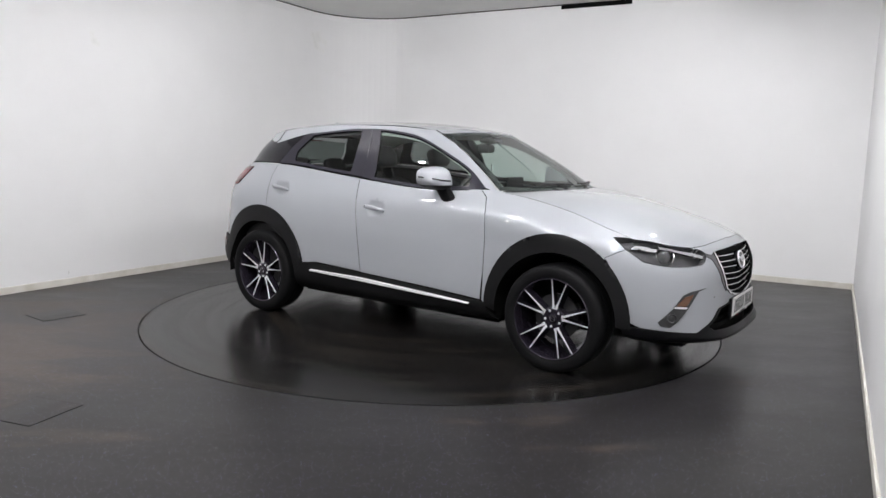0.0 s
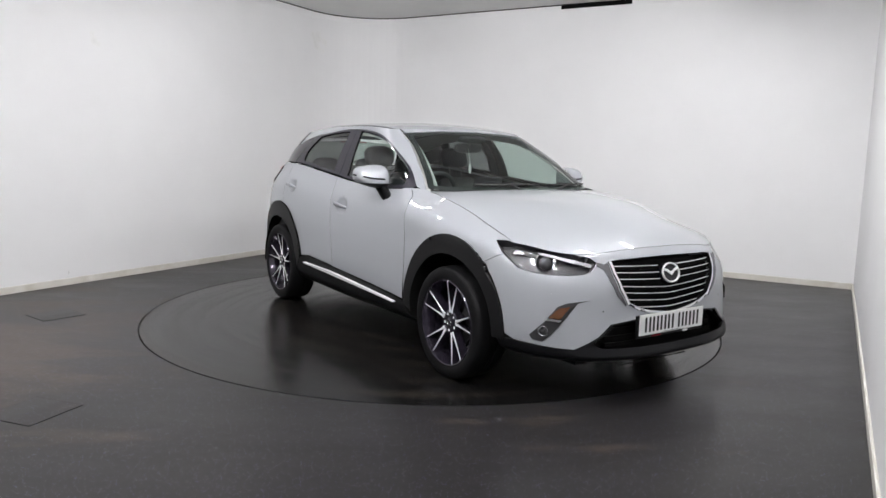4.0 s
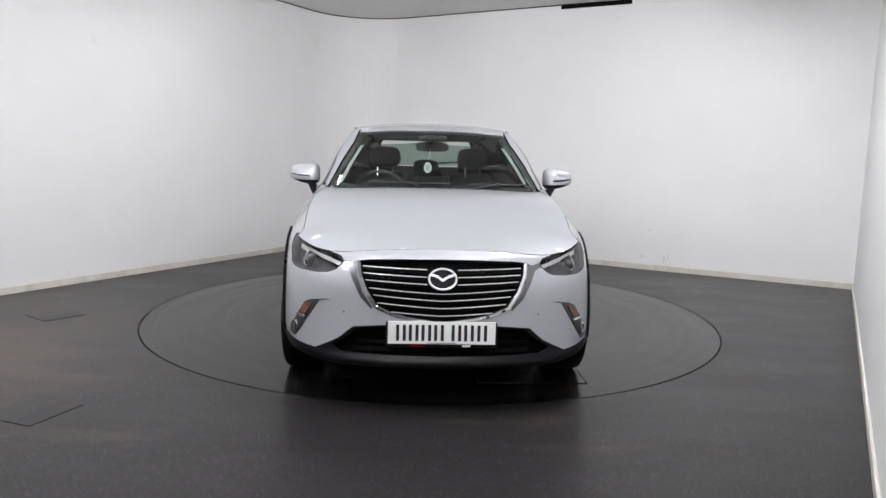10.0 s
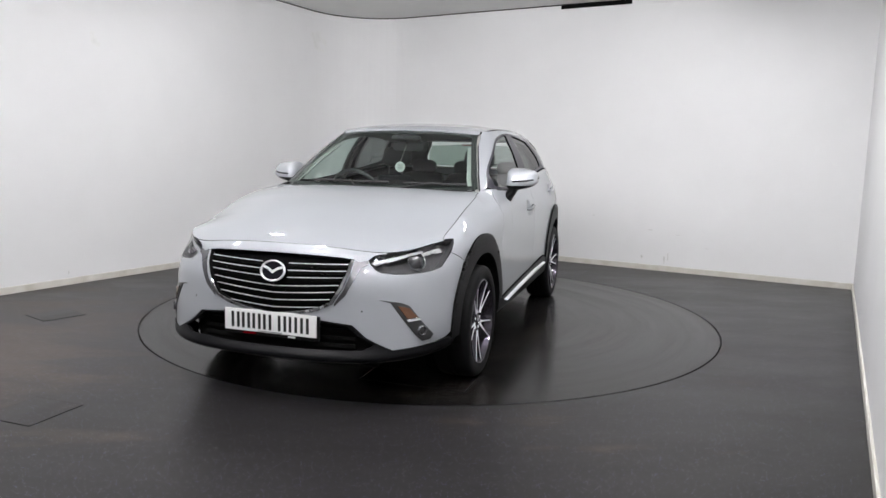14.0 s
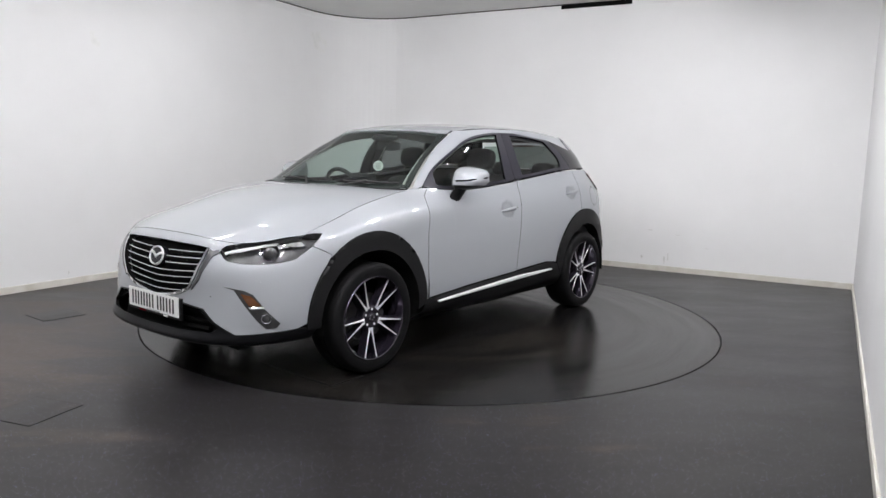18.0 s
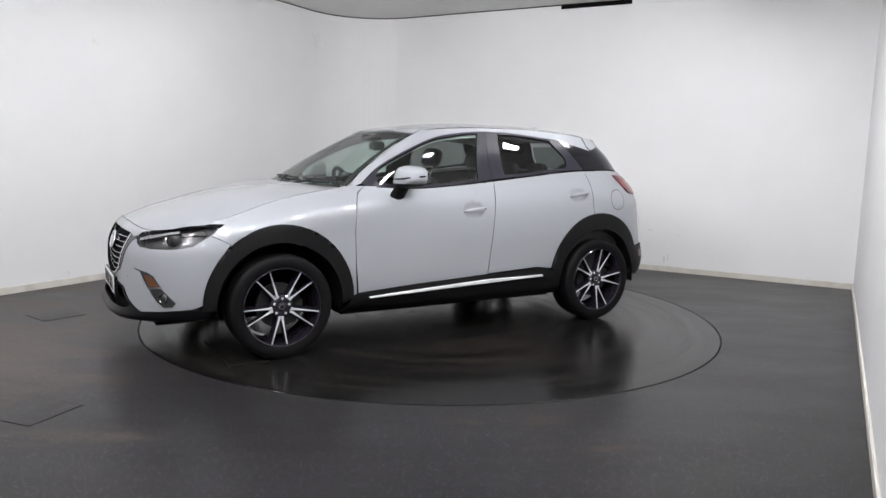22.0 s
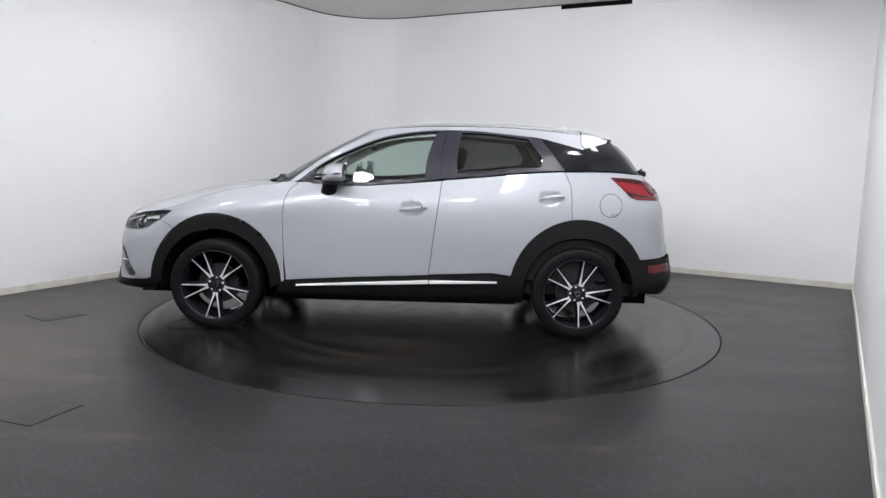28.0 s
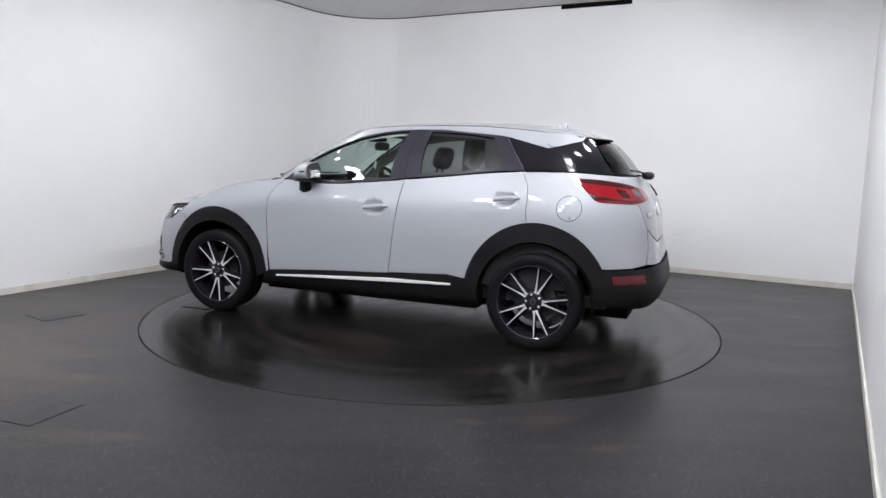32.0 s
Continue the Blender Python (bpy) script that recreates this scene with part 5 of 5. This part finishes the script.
# door handles
for k, doors in enumerate((front_doors, rear_doors)):
    x0, x1, z0, z1 = ((0.03, 0.225, 0.909, 0.889), (-0.93, -0.745, 1.007, 0.985))[k]
    for flip in (False, True):
        bm = bmesh.new()
        rows = []
        for i in range(15):
            t = i / 14
            x, z = x0 + (x1 - x0) * t, z0 + (z1 - z0) * t
            lift = 0.030 * min(1, 4.5 * t, 5.5 * (1 - t)) ** 0.6 + 0.004
            high = 0.0165 * (0.55 + 0.45 * math.sin(math.pi * min(1, max(0, t * 0.96 + 0.02)))) * (1.0 if 0 < i < 14 else 0.6)
            c, n = BODY.at([BODY.find("side", x, z)])
            c, n = Vector(c[0]), Vector(n[0])
            row = []
            for a in range(10):
                an = 2 * math.pi * a / 10
                q = c + n * (lift - 0.008 + 0.0085 * math.cos(an)) + Vector((0, 0, 1)) * high * math.sin(an)
                row.append(bm.verts.new((q.x, -q.y if flip else q.y, q.z)))
            rows.append(row)
        for p, q in zip(rows, rows[1:]):
            for a in range(10):
                bm.faces.new((p[a], p[(a + 1) % 10], q[(a + 1) % 10], q[a]))
        bm.faces.new(rows[0])
        bm.faces.new(rows[-1][::-1])
        bmesh.ops.recalc_face_normals(bm, faces=bm.faces)
        h = part("door_handle", bm, PAINT, doors[flip], "white pull handle", True)
        if k == 0:
            m = seat_on(BODY, "side", 0.065, 0.906, 0.0315, flip)
            turned("handle_button", [(0.0, 0.001), (0.004, 0.001), (0.0045, -0.003)], GLOSS, m, doors[flip], "small black handle button", 12)

# door mirrors
for flip in (False, True):
    s = -1 if flip else 1
    bm = bmesh.new()
    res = bmesh.ops.create_uvsphere(bm, u_segments=28, v_segments=18, radius=1)
    cap_lo, side = [], []
    for v in bm.verts:
        d = v.co.normalized()
        k = (abs(d.x) ** 3.2 + abs(d.y) ** 4 + abs(d.z) ** 3.4) ** (-1 / 3.5)
        q = d * k
        out = max(0.0, (q.y + 1) / 2)                     # 0 at the door, 1 at the tip
        high = 0.082 * (1.0 - 0.42 * out ** 1.6)
        v.co = Vector((0.668 + 0.106 * q.x * (1 - 0.25 * out ** 2) - 0.028 * out - (0.02 * q.z if q.x > 0 else 0), s * (0.9 + 0.102 * q.y), 1.125 + high * q.z + 0.012 * out))
    cap = bm.copy()
    for b, keep in ((cap, True), (bm, False)):
        geom = b.verts[:] + b.edges[:] + b.faces[:]
        bmesh.ops.bisect_plane(b, geom=geom, plane_co=(0.668, 0, 1.086), plane_no=(0, 0.0, 1), clear_inner=keep, clear_outer=not keep)
    for b in (bm, cap):
        geom = b.verts[:] + b.edges[:] + b.faces[:]
        bmesh.ops.bisect_plane(b, geom=geom, plane_co=(0.6, 0, 1.1), plane_no=(-1, 0, 0.05), clear_outer=True)
        edges = [e for e in b.edges if e.is_boundary]
        bmesh.ops.holes_fill(b, edges=edges, sides=0)
        bmesh.ops.recalc_face_normals(b, faces=b.faces)
    mirror = part("door_mirror", cap, PAINT, car, "white door mirror with black foot", True)
    part("mirror_base", bm, CLAD, mirror, "black lower shell", True)
    bm = bmesh.new()
    rows = []
    for i in range(8):
        t = i / 7
        c = Vector((0.735 - 0.035 * t, s * (0.80 + 0.06 * t), 0.962 + 0.118 * t ** 0.8))
        w, h = 0.054 - 0.006 * t, 0.034
        rows.append([bm.verts.new(c + Vector((w * math.cos(2 * math.pi * a / 12), s * h * math.sin(2 * math.pi * a / 12) * 0.9, 0.012 * math.cos(2 * math.pi * a / 12)))) for a in range(12)])
    for p, q in zip(rows, rows[1:]):
        for a in range(12):
            bm.faces.new((p[a], p[(a + 1) % 12], q[(a + 1) % 12], q[a]))
    bm.faces.new(rows[0])
    bm.faces.new(rows[-1])
    bmesh.ops.recalc_face_normals(bm, faces=bm.faces)
    part("mirror_foot", bm, CLAD, mirror, "black plastic mirror foot", True)
    bm = bmesh.new()
    box(bm, 0.5925, s * 0.9 - 0.072, 1.093, 0.5995, s * 0.9 + 0.066, 1.155, None, 0.002)
    part("mirror_glass", bm, CHROME, mirror, "mirror glass")
    bm = bmesh.new()
    tube(bm, [(0.765, s * 0.85, 1.113), (0.751, s * 0.93, 1.118), (0.72, s * 0.975, 1.126), (0.658, s * 0.999, 1.134), (0.618, s * 0.999, 1.137)], 0.006, 6)
    part("mirror_indicator", bm, GLOSS, mirror, "dark indicator strip", True)

# wipers and cowl
for y0, y1, y2 in ((-0.42, 0.12, 0.0), (0.22, 0.62, 0.0)):
    bm = bmesh.new()
    path = []
    for k in range(9):
        y = y0 + (y1 - y0) * k / 8
        p, n = CAB.at([CAB.find("front", y, 1.085)], 0.012)
        path.append(tuple(p[0]))
    tube(bm, path, 0.007, 6)
    part("wiper", bm, CABIN, car, "black wiper blade")
    bm = bmesh.new()
    p, n = CAB.at([CAB.find("front", (y0 + y1) / 2, 1.085)], 0.02)
    tube(bm, [(1.24, y0 * 0.4 + 0.1, 1.055), tuple(p[0])], 0.008, 6)
    part("wiper_arm", bm, CABIN, car)
cowl_half = [(x + 0.052, y) for x, y, z in cab_low[:130:8]]
bm = bmesh.new()
va = [bm.verts.new((x + 0.03, y, 1.035)) for x, y in [(-0, 0)][:0] + [(x, y) for x, y in reversed(cowl_half)] + [(x, -y) for x, y in cowl_half[1:]]]
vb = [bm.verts.new((v.co.x - 0.14, v.co.y * 0.97, 1.05)) for v in va]
for i in range(len(va) - 1):
    bm.faces.new((va[i], va[i + 1], vb[i + 1], vb[i]))
part("cowl_panel", bm, CABIN, car, "black plastic cowl below the windscreen")
# body seams: a dark sheet added just under the panels, so the gaps look shaded
inner = BODY.outline(("side", [(1.35, 0.86), (1.02, 0.44), (0.0, 0.44), (-0.5, 0.47), (-0.8, 0.84), (-1.2, 0.9), (-1.6, 0.9)]))
inner += [np.array((u, 1.03)) for u in np.linspace(BODY.find("side", -1.5, 1.2)[0], BODY.find("side", 1.35, 1.1)[0], 20)]
pair("inner_skin", BODY, inner, DARK, "dark sheet added under the panels as shade in the seams", off=-0.022, gap=0, depth=0.0, step=0.06)


# ---- cabin ----
pair("door_lining", BODY, BODY.outline(("side", [(1.0, 0.4), (1.0, 1.02), (0.5, 1.03), (-0.3, 1.10), (-1.3, 1.15), (-1.3, 0.4)])), CABIN, "black door lining", off=-0.07, gap=0, depth=0.0, step=0.08)
one("headliner", ROOF, [np.array(p) for p in ((0.42, 0.5), (-1.2, 0.5), (-1.2, -0.5), (0.42, -0.5))], LININGM, "pale grey headliner", off=-0.035, gap=0, depth=0, step=0.08)
pair("pillar_trim", CAB, rail, LININGM, "pale grey pillar trim", off=-0.028, gap=-0.036, depth=0.0, step=0.05)
bm = bmesh.new()
box(bm, -1.5, -0.74, 0.3, 1.1, 0.74, 0.38)
part("cabin_floor", bm, CABIN, car, "black carpet")
# dashboard
bm = bmesh.new()
prof = [(1.16, 1.03), (0.95, 1.035), (0.80, 1.02), (0.73, 0.98), (0.72, 0.90), (0.78, 0.72), (0.85, 0.5), (1.1, 0.5)]
rows = [[bm.verts.new((x, y, z - 0.02 * (abs(y) / 0.7) ** 2)) for x, z in prof] for y in (-0.7, -0.5, -0.25, 0, 0.25, 0.5, 0.7)]
for a, b in zip(rows, rows[1:]):
    for j in range(len(prof) - 1):
        bm.faces.new((a[j], b[j], b[j + 1], a[j + 1]))
part("dashboard", bm, CABIN, car, "black dashboard", True)
bm = bmesh.new()
blob(bm, (0.80, -0.36, 1.02), (0.2, 0.34, 0.09))
part("instrument_hood", bm, CABIN, car, "black instrument hood", True)
bm = bmesh.new()
box(bm, 0.75, -0.12, 1.0, 0.77, 0.12, 1.13, None, 0.006)
part("screen", bm, GLOSS, car, "black dashboard screen")
# steering wheel in front of the car's right seat
sw = Matrix.Translation((0.60, -0.37, 0.985)) @ Matrix.Rotation(radians(-66), 4, "Y")
bm = bmesh.new()
lathe(bm, [(0.182 + 0.016 * math.cos(2 * math.pi * k / 10), 0.016 * math.sin(2 * math.pi * k / 10)) for k in range(11)], 40, m=sw)
wheel_s = part("steering_wheel", bm, SEATM, car, "black leather steering wheel", True)
bm = bmesh.new()
blob(bm, (0, 0, -0.02), (0.15, 0.16, 0.05), sw)
part("boss", bm, CABIN, wheel_s, "", True)
for a in (80, 280, 180):
    bm = bmesh.new()
    box(bm, 0.05, -0.02, -0.015, 0.18, 0.02, -0.003, sw @ Matrix.Rotation(radians(a), 4, "Z"))
    part("arm", bm, SILVERP, wheel_s, "silver trimmed spoke")


def cabin_seat(x, y, wide=0.5):
    bm = bmesh.new()
    blob(bm, (x + 0.24, y, 0.56), (0.54, wide, 0.2), power=4)
    s = part("seat", bm, SEATM, car, "black leather seat", True)
    lean = Matrix.Translation((x, y, 0.55)) @ Matrix.Rotation(radians(-17), 4, "Y")
    bm = bmesh.new()
    blob(bm, (0, 0, 0.265), (0.15, wide, 0.6), lean, 4)
    part("backrest", bm, SEATM, s, "black leather backrest", True)
    bm = bmesh.new()
    blob(bm, (0.0, 0, 0.735), (0.10, 0.25, 0.165), lean, 3.4)
    part("headrest", bm, SEATM, s, "black padded headrest", True)
    for q in (-0.06, 0.06):
        bm = bmesh.new()
        tube(bm, [tuple(lean @ Vector((0, q, 0.55))), tuple(lean @ Vector((0, q, 0.68)))], 0.007, 8)
        part("headrest_post", bm, CHROME, s, "chrome headrest post")
    return s


cabin_seat(0.02, 0.36)
cabin_seat(0.02, -0.36)
bm = bmesh.new()
blob(bm, (-0.62, 0, 0.6), (0.5, 1.3, 0.2), power=5)
bench = part("rear_bench", bm, SEATM, car, "black leather rear bench", True)
lean = Matrix.Translation((-0.86, 0, 0.6)) @ Matrix.Rotation(radians(-20), 4, "Y")
for y, w in ((0.42, 0.46), (-0.42, 0.46), (0.0, 0.38)):
    bm = bmesh.new()
    blob(bm, (0, y, 0.26), (0.14, w, 0.56), lean, 5)
    part("backrest", bm, SEATM, bench, "black leather rear backrest", True)
    bm = bmesh.new()
    blob(bm, (0, y, 0.60), (0.09, 0.24, 0.13), lean, 3.2)
    part("headrest", bm, SEATM, bench, "black padded headrest", True)
bm = bmesh.new()
box(bm, -1.55, -0.55, 1.0, -1.1, 0.55, 1.02)
part("parcel_shelf", bm, CABIN, car, "black parcel shelf")
# inside mirror and camera housing
bm = bmesh.new()
blob(bm, (0.50, 0, 1.335), (0.035, 0.24, 0.07), power=4)
inside_mirror = part("rear_view_mirror", bm, CABIN, car, "black inside mirror", True)
bm = bmesh.new()
tube(bm, [(0.5, 0, 1.35), (0.55, 0, 1.39)], 0.012)
part("stalk", bm, CABIN, inside_mirror)
bm = bmesh.new()
blob(bm, (0.545, 0, 1.395), (0.12, 0.22, 0.05), power=3)
part("sensor_housing", bm, CABIN, car, "black sensor housing at the windscreen", True)
bm = bmesh.new()
lathe(bm, [(0.0, 0.003), (0.036, 0.003), (0.038, 0.0), (0.036, -0.003), (0.0, -0.003)], 28, m=Matrix.Translation((0.578, -0.032, 1.184)) @ Matrix.Rotation(radians(40), 4, "Z") @ Matrix.Rotation(radians(90), 4, "Y"))
tag = part("hanging_tag", bm, WHITEP, car, "round white hanging air freshener", True)
bm = bmesh.new()
tube(bm, [(0.578, -0.032, 1.22), (0.52, -0.01, 1.33)], 0.0015, 5)
part("cord", bm, WHITEP, tag)
for k in range(4):
    bm = bmesh.new()
    box(bm, 0.0032, -0.02 + 0.004 * (k % 2), 0.018 - 0.012 * k, 0.0042, 0.02 - 0.004 * (k % 2), 0.022 - 0.012 * k, Matrix.Translation((0.578, -0.032, 1.184)) @ Matrix.Rotation(radians(40), 4, "Z"))
    part("bar", bm, LAMPIN, tag, "plain grey bar")


def motions():
    times = [i for i in range(33)]
    walk(turntable, [(t, pose(0, 0, 0, 0, 0, HEADING - RATE * t)) for t in times])
    walk(car, [(t, pose(0, 0, 0, 0, 0, HEADING - RATE * t) @ Matrix.Translation((0, SIDE, 0))) for t in times])


motions()
